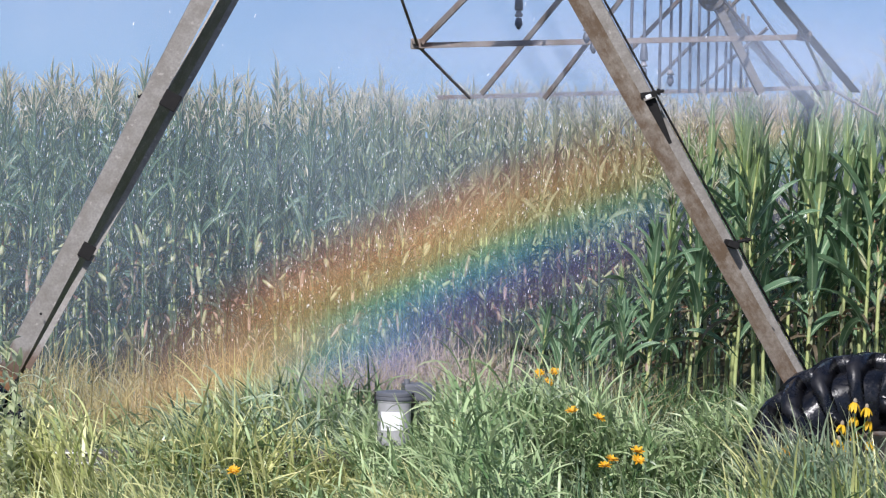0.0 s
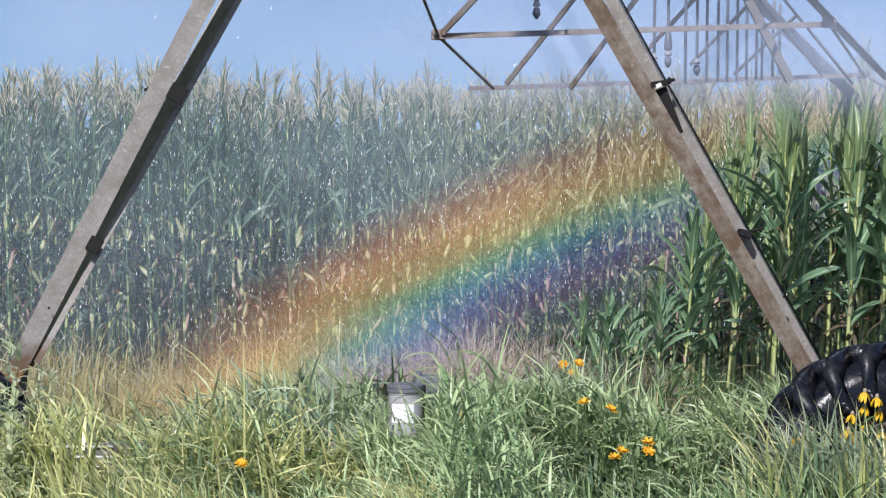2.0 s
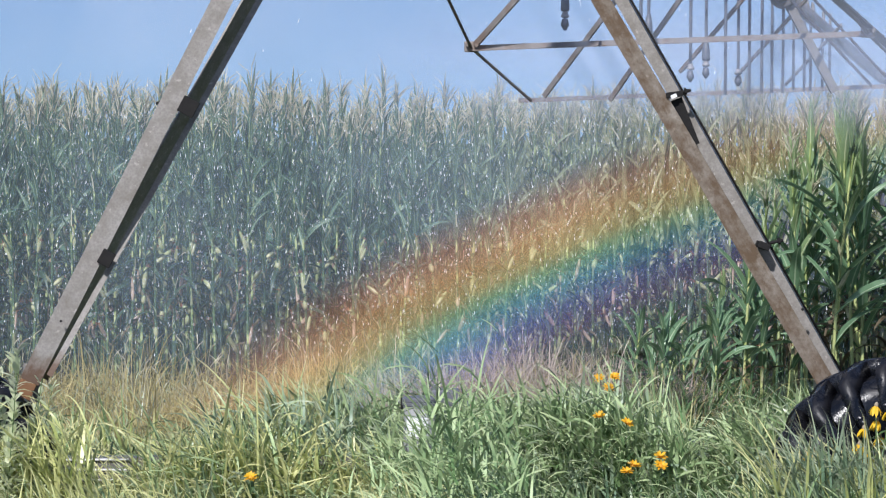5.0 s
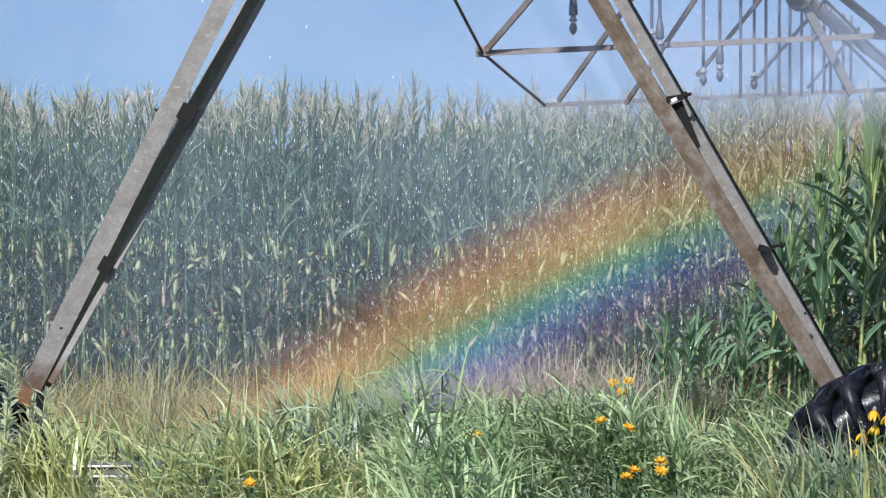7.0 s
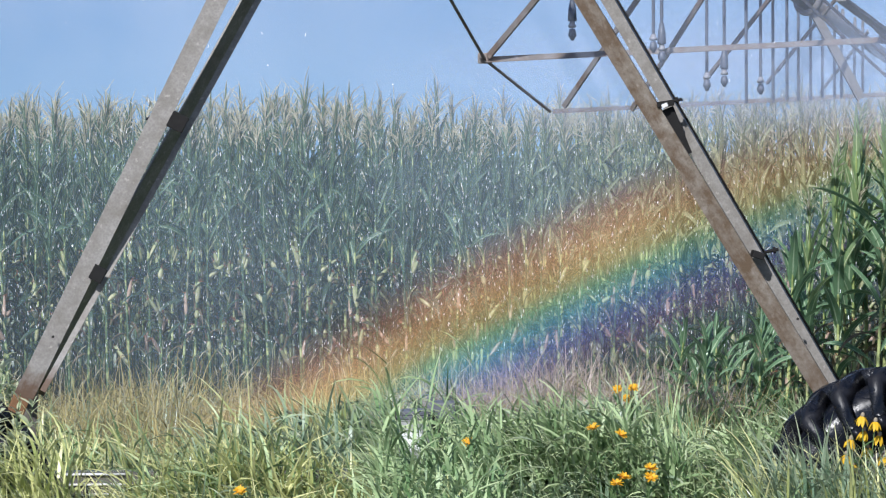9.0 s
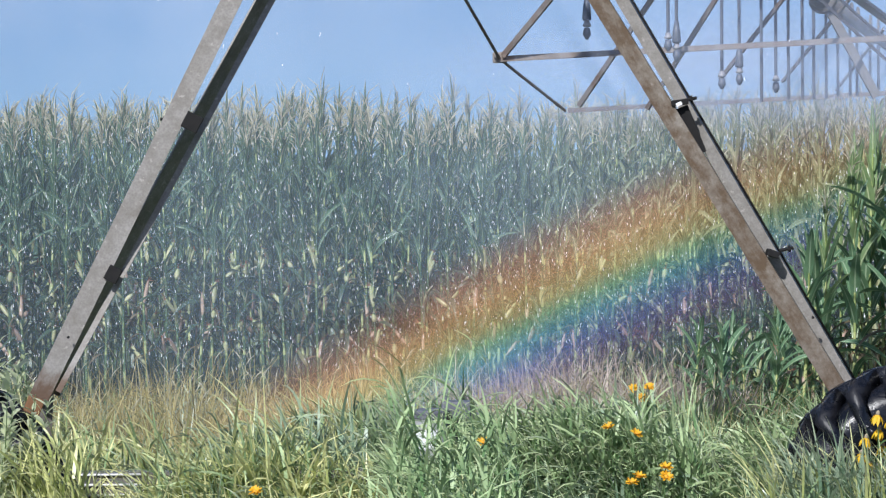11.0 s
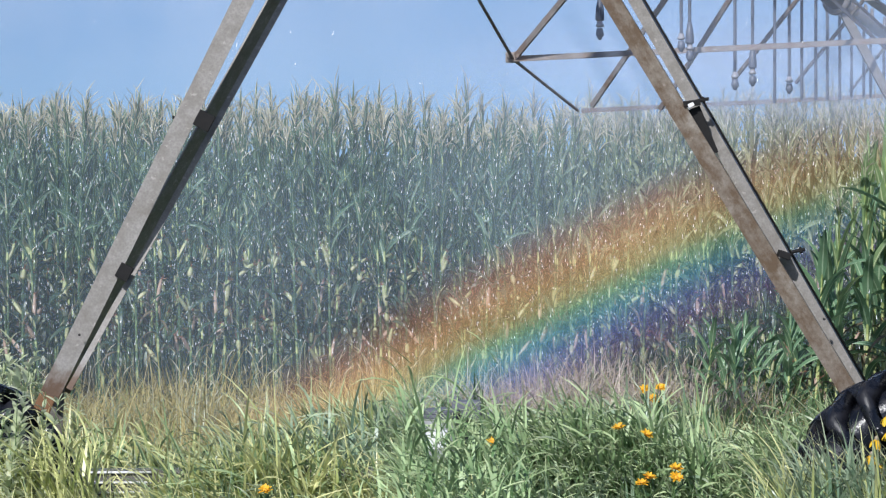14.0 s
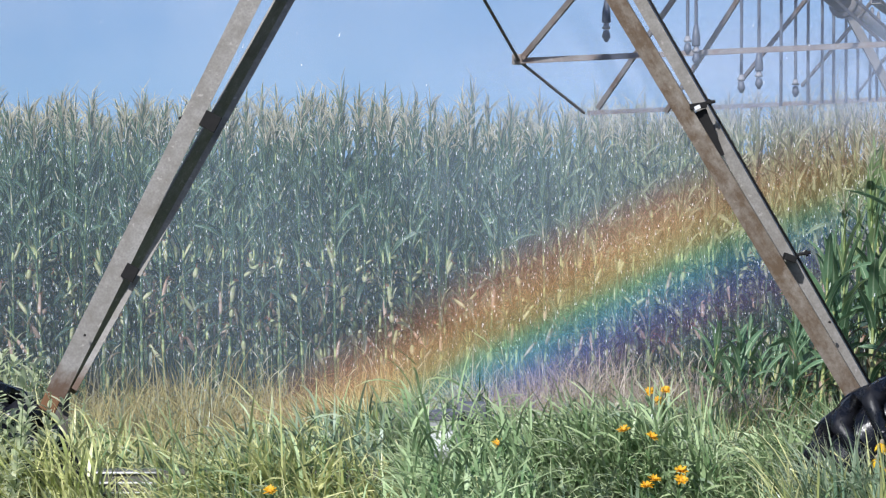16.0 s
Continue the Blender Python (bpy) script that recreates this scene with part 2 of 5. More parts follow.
def bm_mesh(name, bm, material, smooth=False):
    me = bpy.data.meshes.new(name)
    if smooth:
        for f in bm.faces:
            f.smooth = True
    bm.to_mesh(me)
    bm.free()
    me.materials.append(material)
    return me


def part(name, data, material, parent, label="", smooth=False):
    """One mesh object (from a bmesh or a mesh) under a thing or a part."""
    if isinstance(data, bmesh.types.BMesh):
        data = bm_mesh(name, data, material, smooth)
    ob = new(name, data)
    ob.parent = parent
    return tagged(ob, label) if label else ob


def thing(name, m, label, category, group="", kind=""):
    ob = new(name)
    ob.empty_display_size = 0.1
    ob.matrix_basis = m
    return tagged(ob, label, category, group, kind)


def box(bm, size, m=None, bevel=0.0):
    r = bmesh.ops.create_cube(bm, size=1.0, matrix=(m or Matrix()) @ Matrix.Diagonal((*size, 1)))
    if bevel:
        edges = list({e for v in r["verts"] for e in v.link_edges})
        bmesh.ops.bevel(bm, geom=edges, offset=bevel, segments=2, affect="EDGES", profile=0.7)
    return bm


def tube(bm, a, b, r0, r1=None, sides=10):
    a, b = Vector(a), Vector(b)
    d = b - a
    m = Matrix.Translation((a + b) / 2) @ d.to_track_quat("Z", "Y").to_matrix().to_4x4()
    bmesh.ops.create_cone(bm, cap_ends=True, segments=sides, radius1=r0, radius2=r0 if r1 is None else r1, depth=d.length, matrix=m)
    return bm


def lathe(bm, profile, sides=32, m=None):
    """Turn (radius, height) pairs round z."""
    m = m or Matrix()
    rings = [[bm.verts.new(m @ Vector((r * math.cos(2 * math.pi * i / sides), r * math.sin(2 * math.pi * i / sides), z))) for i in range(sides)] for r, z in profile]
    for lo, hi in zip(rings, rings[1:]):
        for i in range(sides):
            j = (i + 1) % sides
            bm.faces.new((lo[i], lo[j], hi[j], hi[i]))
    return bm


def extrude_profile(bm, profile, a, b, side):
    """A bar of the given cross-section [(u, v)] from a to b; u lies along side, v square to it."""
    a, b = Vector(a), Vector(b)
    w = (b - a).normalized()
    u = (Vector(side) - w * w.dot(Vector(side))).normalized()
    v = w.cross(u)
    ends = [[bm.verts.new(p + u * x + v * y) for x, y in profile] for p in (a, b)]
    n = len(profile)
    for i in range(n):
        j = (i + 1) % n
        bm.faces.new((ends[0][i], ends[0][j], ends[1][j], ends[1][i]))
    bm.faces.new(ends[0][::-1])
    bm.faces.new(ends[1])
    bmesh.ops.recalc_face_normals(bm, faces=bm.faces)
    return bm


def angle_profile(w, d, t):
    """Angle iron: a flange w wide and a flange d deep, t thick, with the corner at the left."""
    return [(-w / 2, 0), (w / 2, 0), (w / 2, t), (-w / 2 + t, t), (-w / 2 + t, d), (-w / 2, d)]


# ---- blades: grass and leaves as bent, tapering ribbons ----
def ribbons(base, azim, lean, bend, length, width, segs, rng, across=2, fold=0.0, droop_pow=1.4, twist=None, taper=0.75, base_w=0.55):
    """Vertices, quads and uv of many ribbons at once; all arguments are arrays over the ribbons."""
    n = len(azim)
    s = np.linspace(0, 1, segs + 1)
    th = lean[:, None] + bend[:, None] * s[None, :] ** droop_pow
    step = length[:, None] / segs
    mid = (th[:, :-1] + th[:, 1:]) / 2
    r = np.concatenate([np.zeros((n, 1)), np.cumsum(np.sin(mid) * step, 1)], 1)
    z = np.concatenate([np.zeros((n, 1)), np.cumsum(np.cos(mid) * step, 1)], 1)
    ca, sa = np.cos(azim)[:, None], np.sin(azim)[:, None]
    centre = np.stack([base[:, 0:1] + r * ca, base[:, 1:2] + r * sa, base[:, 2:3] + z], 2)
    prof = np.minimum(1.0, base_w + 2.2 * s) * (1 - s ** 2.2) ** taper
    prof[-1] = 0.03
    w = width[:, None] * prof[None, :] / 2
    tw = np.zeros(n)[:, None] if twist is None else twist[:, None] * s[None, :]
    side = np.stack([-sa * np.cos(tw) + 0 * r, ca * np.cos(tw) + 0 * r, np.sin(tw) + 0 * r], 2)
    nrm = np.stack([-np.cos(th) * ca, -np.cos(th) * sa, np.sin(th)], 2)
    us = np.linspace(-1, 1, across)
    cols = [centre + side * (w * u)[..., None] + nrm * (fold * w * abs(u))[..., None] for u in us]
    v = np.stack(cols, 2)
    uv = np.stack(np.broadcast_arrays(((us + 1) / 2)[None, None, :], s[None, :, None]), 3)
    uv = np.broadcast_to(uv, (n, segs + 1, across, 2))
    idx = np.arange(n * (segs + 1) * across).reshape(n, segs + 1, across)
    q = np.stack([idx[:, :-1, :-1], idx[:, :-1, 1:], idx[:, 1:, 1:], idx[:, 1:, :-1]], 3)
    return v.reshape(-1, 3), q.reshape(-1, 4), uv.reshape(-1, 2)


def tubes(a, b, r0, r1, sides=5):
    """Vertices, quads and uv of tapered tubes between arrays of points."""
    a, b, r0, r1 = (np.asarray(k, float) for k in (a, b, r0, r1))
    n = len(a)
    d = b - a
    d /= np.linalg.norm(d, axis=1, keepdims=True)
    ref = np.where(np.abs(d[:, 2:3]) > 0.9, np.array([[1.0, 0, 0]]), np.array([[0, 0, 1.0]]))
    u = np.cross(d, ref)
    u /= np.linalg.norm(u, axis=1, keepdims=True)
    v = np.cross(d, u)
    ang = np.arange(sides) * 2 * np.pi / sides
    ring = u[:, None] * np.cos(ang)[None, :, None] + v[:, None] * np.sin(ang)[None, :, None]
    p = np.stack([a[:, None] + ring * r0[:, None, None], b[:, None] + ring * r1[:, None, None]], 1)
    idx = np.arange(n * 2 * sides).reshape(n, 2, sides)
    nxt = np.roll(idx, -1, 2)
    q = np.stack([idx[:, 0], nxt[:, 0], nxt[:, 1], idx[:, 1]], 2)
    return p.reshape(-1, 3), q.reshape(-1, 4), np.full((n * 2 * sides, 2), 0.2)


def join(pieces):
    """Join (verts, quads, uv) triples."""
    vs, qs, us, off = [], [], [], 0
    for v, q, u in pieces:
        vs.append(v), qs.append(q + off), us.append(u)
        off += len(v)
    return np.concatenate(vs), np.concatenate(qs), np.concatenate(us)


# ---- ground ----
def ground_height(x, y):
    rut = -0.38 * np.exp(-((y - 15.7) / 0.36) ** 2)
    return rut + 0.04 * np.sin(0.9 * x + 0.4 * y) * np.exp(-(np.abs(y - 18) / 30) ** 2)


def build_ground():
    def axis(near_lo, near_hi, step, far):
        out = list(np.arange(near_lo, near_hi, step))
        d, lo, hi = step, near_lo, near_hi
        while hi < far:
            d *= 1.5
            lo, hi = lo - d, hi + d
            out = [lo] + out + [hi]
        return np.array(out)
    xs, ys = axis(-8, 10, 0.3, 2500), axis(10, 28, 0.12, 2500)
    gx, gy = np.meshgrid(xs, ys)
    v = np.stack([gx, gy, ground_height(gx, gy)], 2).reshape(-1, 3)
    idx = np.arange(v.shape[0]).reshape(gx.shape)
    q = np.stack([idx[:-1, :-1], idx[:-1, 1:], idx[1:, 1:], idx[1:, :-1]], 2).reshape(-1, 4)
    tagged(new("ground", mesh_from("ground", v, q, mats=[SOIL])), "brown field soil with a wheel rut and plant litter", "ground", kind="structure")


build_ground()


# ---- grass ----
def grass(name, label, n, xr, yr, length, width, mat, lean, bend, seed, segs=7, toward=None, spread=3.1, keep=None, power=1.4, rise=None, even=False):
    rng = np.random.default_rng(seed)
    x, y = rng.uniform(*xr, n), rng.uniform(*yr, n)
    if keep is not None:
        k = keep(x, y, rng)
        x, y = x[k], y[k]
    n = len(x)
    clump = 0.78 + 0.45 * np.clip(np.sin(2.3 * x + 1.7 * y) * np.sin(1.1 * x - 2.9 * y + 1) + rng.normal(0, 0.25, n), -0.6, 0.8)
    if even:   # a closed fringe
        clump = np.clip(clump, 0.9, 1.1)
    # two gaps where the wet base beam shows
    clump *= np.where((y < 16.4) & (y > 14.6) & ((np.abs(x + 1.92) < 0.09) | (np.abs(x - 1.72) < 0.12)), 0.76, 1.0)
    base = np.stack([x, y, ground_height(x, y) - 0.01], 1)
    if rise:   # blades that leave their stems above the ground
        base[:, 2] += rng.uniform(*rise, n) * clump
    az = rng.uniform(-np.pi, np.pi, n) if toward is None else toward + rng.normal(0, spread, n)
    ln = rng.uniform(*length, n) * clump
    v, q, uv = ribbons(base, az, rng.uniform(*lean, n), rng.uniform(*bend, n) * rng.uniform(0.4, 1, n), ln, rng.uniform(*width, n), segs, rng,
                       twist=rng.normal(0, 1.1, n), taper=0.9, base_w=0.7, droop_pow=power)
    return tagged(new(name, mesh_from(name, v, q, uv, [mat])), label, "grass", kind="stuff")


def meadow_edge(x):
    return np.interp(x, [-1.2, 0.0, 1.0, 1.6, 1.9, 2.15], [18.1, 19.0, 19.9, 20.2, 19.0, 17.4])


def in_meadow(x, y, rng):
    return y < meadow_edge(x) + rng.normal(0, 0.25, len(x))


def dry_zone(x, y, rng):
    """Straw lies in a patch between the meadow and the field, fading out to the right."""
    return (y > meadow_edge(x) + rng.normal(0, 0.35, len(x))) & (x < 2.6 + rng.normal(0, 0.4, len(x)))


def not_rut(x, y, rng):
    return ~((np.abs(np.abs(x - 0.1) - 2.75) < 0.75) & (np.abs(y - 15.65) < 0.42))


# the meadow behind the machine
MEADOW = ((-3.7, 4.4), (16.9, 20.4))
grass("meadow_grass", "light green meadow grass arching over", 21000, *MEADOW, (0.20, 0.52), (0.014, 0.033), GRASS,
      (0.1, 1.1), (0.5, 2.6), 1, 6, math.pi, 1.4, lambda x, y, r: in_meadow(x, y, r) & (r.random(len(x)) < 0.78 - 0.17 * x), 1.4, (0.02, 0.46))
grass("crossing_grass", "straight light green blades lying across one another", 7500, *MEADOW, (0.24, 0.52), (0.013, 0.027), GRASS,
      (0.0, 1.0), (0.0, 0.9), 12, 4, math.pi, 1.3, in_meadow, 1.4, (0.05, 0.46))
grass("blue_green_grass", "blue-green blades in the meadow grass", 15000, *MEADOW, (0.22, 0.52), (0.014, 0.033), GRASS_MID,
      (0.1, 1.0), (0.4, 2.6), 11, 6, math.pi, 1.4, lambda x, y, r: in_meadow(x, y, r) & (r.random(len(x)) < 0.6 + 0.16 * x), 1.4, (0.0, 0.46))
grass("dark_grass", "dark green grass between the pale blades", 8000, *MEADOW, (0.24, 0.54), (0.013, 0.028), WEED,
      (0.0, 0.9), (0.4, 2.4), 8, 6, None, 3.1, lambda x, y, r: in_meadow(x, y, r) & (r.random(len(x)) < 0.55 + 0.14 * x), 1.5, (0.0, 0.42))
grass("grass_stems", "thin green stems carrying the grass blades", 5000, *MEADOW, (0.45, 0.80), (0.006, 0.012), GRASS_MID,
      (0.0, 0.4), (0.1, 0.9), 17, 6, None, 3.1, in_meadow)
grass("meadow_straw", "bleached stems among the meadow grass", 1700, *MEADOW, (0.5, 0.86), (0.009, 0.018), GRASS_DRY,
      (0.05, 0.6), (0.2, 2.0), 7, 7, math.pi, 1.3, in_meadow)
grass("yellow_grass", "yellowing grass in the meadow", 10000, (-3.7, -0.4), (16.9, 19.8), (0.24, 0.54), (0.014, 0.032), GRASS_YELLOW,
      (0.0, 0.8), (0.2, 1.6), 13, 6, math.pi, 0.9, in_meadow, 1.5, (0.02, 0.42))
grass("bleached_tuft", "tall bleached tuft by the field corner", 420, (1.75, 2.1), (18.0, 18.5), (0.6, 0.95), (0.010, 0.022), GRASS_YELLOW,
      (0.0, 0.5), (0.1, 1.0), 14, 6, math.pi, 0.9)
# round the machine's base
grass("beam_grass", "light green grass standing along the base beam", 4700, (-0.2, 2.45), (16.04, 16.33), (0.20, 0.44), (0.012, 0.025), GRASS,
      (0.0, 1.0), (0.4, 2.4), 2, 6, math.pi, 1.3, not_rut, 1.4, (0.2, 0.68), True)
grass("beam_grass", "yellow-green grass standing along the base beam", 3300, (-2.35, 0.0), (16.04, 16.33), (0.30, 0.85), (0.012, 0.026), GRASS_YELLOW,
      (0.0, 1.0), (0.3, 2.3), 28, 7, math.pi, 1.5, not_rut, 1.4, (0.1, 0.58))
grass("mixed_beam_grass", "green grass mixed in along the base beam", 1700, (-1.6, -0.1), (16.0, 16.36), (0.26, 0.62), (0.012, 0.025), GRASS,
      (0.0, 1.0), (0.4, 2.4), 29, 7, math.pi, 1.5, not_rut, 1.4, (0.15, 0.66))
grass("low_grass", "blue-green grass beside the machine", 6500, (-2.35, 2.45), (15.9, 16.8), (0.20, 0.44), (0.011, 0.024), GRASS_MID,
      (0.0, 0.9), (0.5, 2.6), 9, 7, math.pi, 1.3, not_rut, 1.4, (0.1, 0.6))
grass("base_grass", "dark green grass under the machine", 4500, (-3.6, 4.0), (16.0, 17.6), (0.3, 0.66), (0.011, 0.024), WEED,
      (0.0, 0.6), (0.3, 2.0), 19, 7, None, 3.1, not_rut)
grass("tyre_grass", "light green grass standing before the tyres", 2400, (1.9, 3.5), (14.5, 15.05), (0.22, 0.50), (0.010, 0.021), GRASS_MID,
      (0.0, 0.8), (0.2, 1.8), 22, 6, math.pi, 1.1, None, 1.4, (0.0, 0.44))
grass("tyre_straw", "yellowing blades standing before the tyre", 380, (1.7, 3.5), (14.4, 15.0), (0.26, 0.55), (0.011, 0.022), GRASS_YELLOW,
      (0.0, 0.6), (0.2, 1.4), 18, 6, math.pi, 1.2, None, 1.5, (0.1, 0.40))
grass("left_tyre_grass", "grass standing before the left tyre", 3600, (-3.4, -1.8), (14.4, 15.05), (0.22, 0.48), (0.010, 0.021), GRASS_YELLOW,
      (0.0, 0.8), (0.2, 1.8), 23, 6, math.pi, 1.1, None, 1.4, (0.0, 0.72))
grass("motor_tuft", "tall tuft of green grass before the motor", 620, (-0.18, 0.36), (12.7, 13.5), (0.2, 0.42), (0.010, 0.020), GRASS,
      (0.1, 1.0), (0.4, 2.4), 16, 6, math.pi, 1.4, None, 1.4, (0.4, 1.28))
grass("motor_tuft_low", "green grass at the foot of the motor", 1300, (-0.7, 0.5), (14.5, 15.1), (0.2, 0.42), (0.010, 0.020), GRASS,
      (0.1, 1.0), (0.4, 2.4), 24, 6, math.pi, 1.4, None, 1.4, (0.15, 0.78))
grass("drum_tuft", "green grass standing against the drum of the motor", 300, (-0.18, 0.24), (15.86, 16.0), (0.14, 0.30), (0.009, 0.018), GRASS,
      (0.1, 1.0), (0.4, 2.2), 30, 6, math.pi, 1.4, None, 1.4, (0.3, 0.68))
# before the machine
FRONT = ((-3.0, 3.1), (13.4, 15.4))
grass("foreground_grass", "light green blades at the near edge of the meadow", 7000, *FRONT, (0.18, 0.40), (0.009, 0.018), GRASS,
      (0.0, 1.0), (0.3, 2.2), 25, 6, math.pi, 1.3, None, 1.4, (0.0, 0.36))
grass("foreground_yellow", "yellow-green blades at the near edge of the meadow", 7500, (-3.0, 0.2), (13.4, 15.4), (0.20, 0.42), (0.009, 0.018), GRASS_YELLOW,
      (0.0, 0.8), (0.2, 1.6), 26, 6, math.pi, 0.9, None, 1.4, (0.0, 0.36))
grass("foreground_dark", "dark blades at the near edge of the meadow", 2500, *FRONT, (0.18, 0.40), (0.009, 0.019), WEED,
      (0.0, 1.0), (0.3, 2.2), 27, 6, None, 3.1, None, 1.4, (0.0, 0.34))
# between the meadow and the corn
# dark-coloured blades stand in for the deep shade at the corn's foot
grass("shaded_grass", "dark rank grass beside the corn, standing in for shade", 3400, (1.9, 4.8), (17.8, 22.6), (0.25, 0.5), (0.014, 0.032), WEED,
      (0.0, 0.7), (0.2, 1.8), 20, 6, None, 3.1, None, 1.5, (0.0, 0.28))
grass("straw_patch", "dry tan seeding grass before the corn", 19000, (-5, 3.2), (17.6, 24.2), (0.42, 0.86), (0.006, 0.013), GRASS_DRY,
      (0.0, 0.4), (0.5, 2.6), 3, 6, None, 3.1, dry_zone)
grass("faded_patch", "faded curling grass gone to seed", 6500, (0.1, 2.5), (20.8, 24.2), (0.5, 0.95), (0.006, 0.014), GRASS_FADED,
      (0.0, 0.4), (0.3, 2.6), 15, 7)
grass("strip_grass", "grey-green grass mixed into the dry strip", 8000, (-5, 6), (18.6, 24.0), (0.35, 0.66), (0.009, 0.020), GRASS_MID,
      (0.05, 0.5), (0.6, 2.6), 4, 7)
grass("corn_edge_grass", "rank green grass at the foot of the corn", 1500, (2.3, 6.4), (21.4, 23.4), (0.3, 0.66), (0.016, 0.034), WEED,
      (0.05, 0.5), (0.3, 2.0), 5, 7)
grass("near_meadow", "lower meadow grass running up to the field", 22000, (-6, 6), (-2, 13.4), (0.2, 0.45), (0.010, 0.022), GRASS,
      (0.0, 0.7), (0.3, 1.8), 21, 5, None, 3.1, lambda x, y, r: ~((np.abs(x + 1.1) < 1.9) & (np.abs(y) < 0.8)))
grass("outer_meadow", "rough meadow grass round the field edge", 14000, (-26, 28), (-4, 25), (0.4, 0.9), (0.012, 0.03), GRASS,
      (0.05, 0.5), (0.3, 1.5), 6, 4, None, 3.1, lambda x, y, r: ~((np.abs(x) < 5.5) & (y > 11.5)) & ~((np.abs(x + 1) < 2.5) & (y < 11.5)))


def seed_stalks(n, xr, yr, length, seed):
    """Thin flowering grass stalks with feathery heads, standing above the strip."""
    rng = np.random.default_rng(seed)
    x, y = rng.uniform(*xr, n), rng.uniform(*yr, n)
    base = np.stack([x, y, ground_height(x, y)], 1)
    a, t = rng.uniform(0, 6.28, n), rng.uniform(0.0, 0.3, n)
    d = np.stack([np.cos(a) * np.sin(t), np.sin(a) * np.sin(t), np.cos(t)], 1)
    ln = rng.uniform(*length, n)
    tip = base + d * ln[:, None]
    nod = d + np.stack([np.cos(a) * 0.5, np.sin(a) * 0.5, np.full(n, -0.1)], 1)
    pieces = [tubes(base, tip, np.full(n, 0.0022), np.full(n, 0.0013), 3), tubes(tip, tip + nod * 0.05, np.full(n, 0.0016), np.full(n, 0.0042), 4),
              tubes(tip + nod * 0.05, tip + nod * 0.11 - np.array([0, 0, 0.02]), np.full(n, 0.0042), np.full(n, 0.001), 4)]
    tagged(new("seed_stalks", mesh_from("seed_stalks", *join(pieces), [TASSEL])), "thin flowering grass stalks with nodding heads", "grass", kind="stuff")


seed_stalks(260, (-5, 2.6), (20.0, 24.0), (0.45, 0.8), 31)


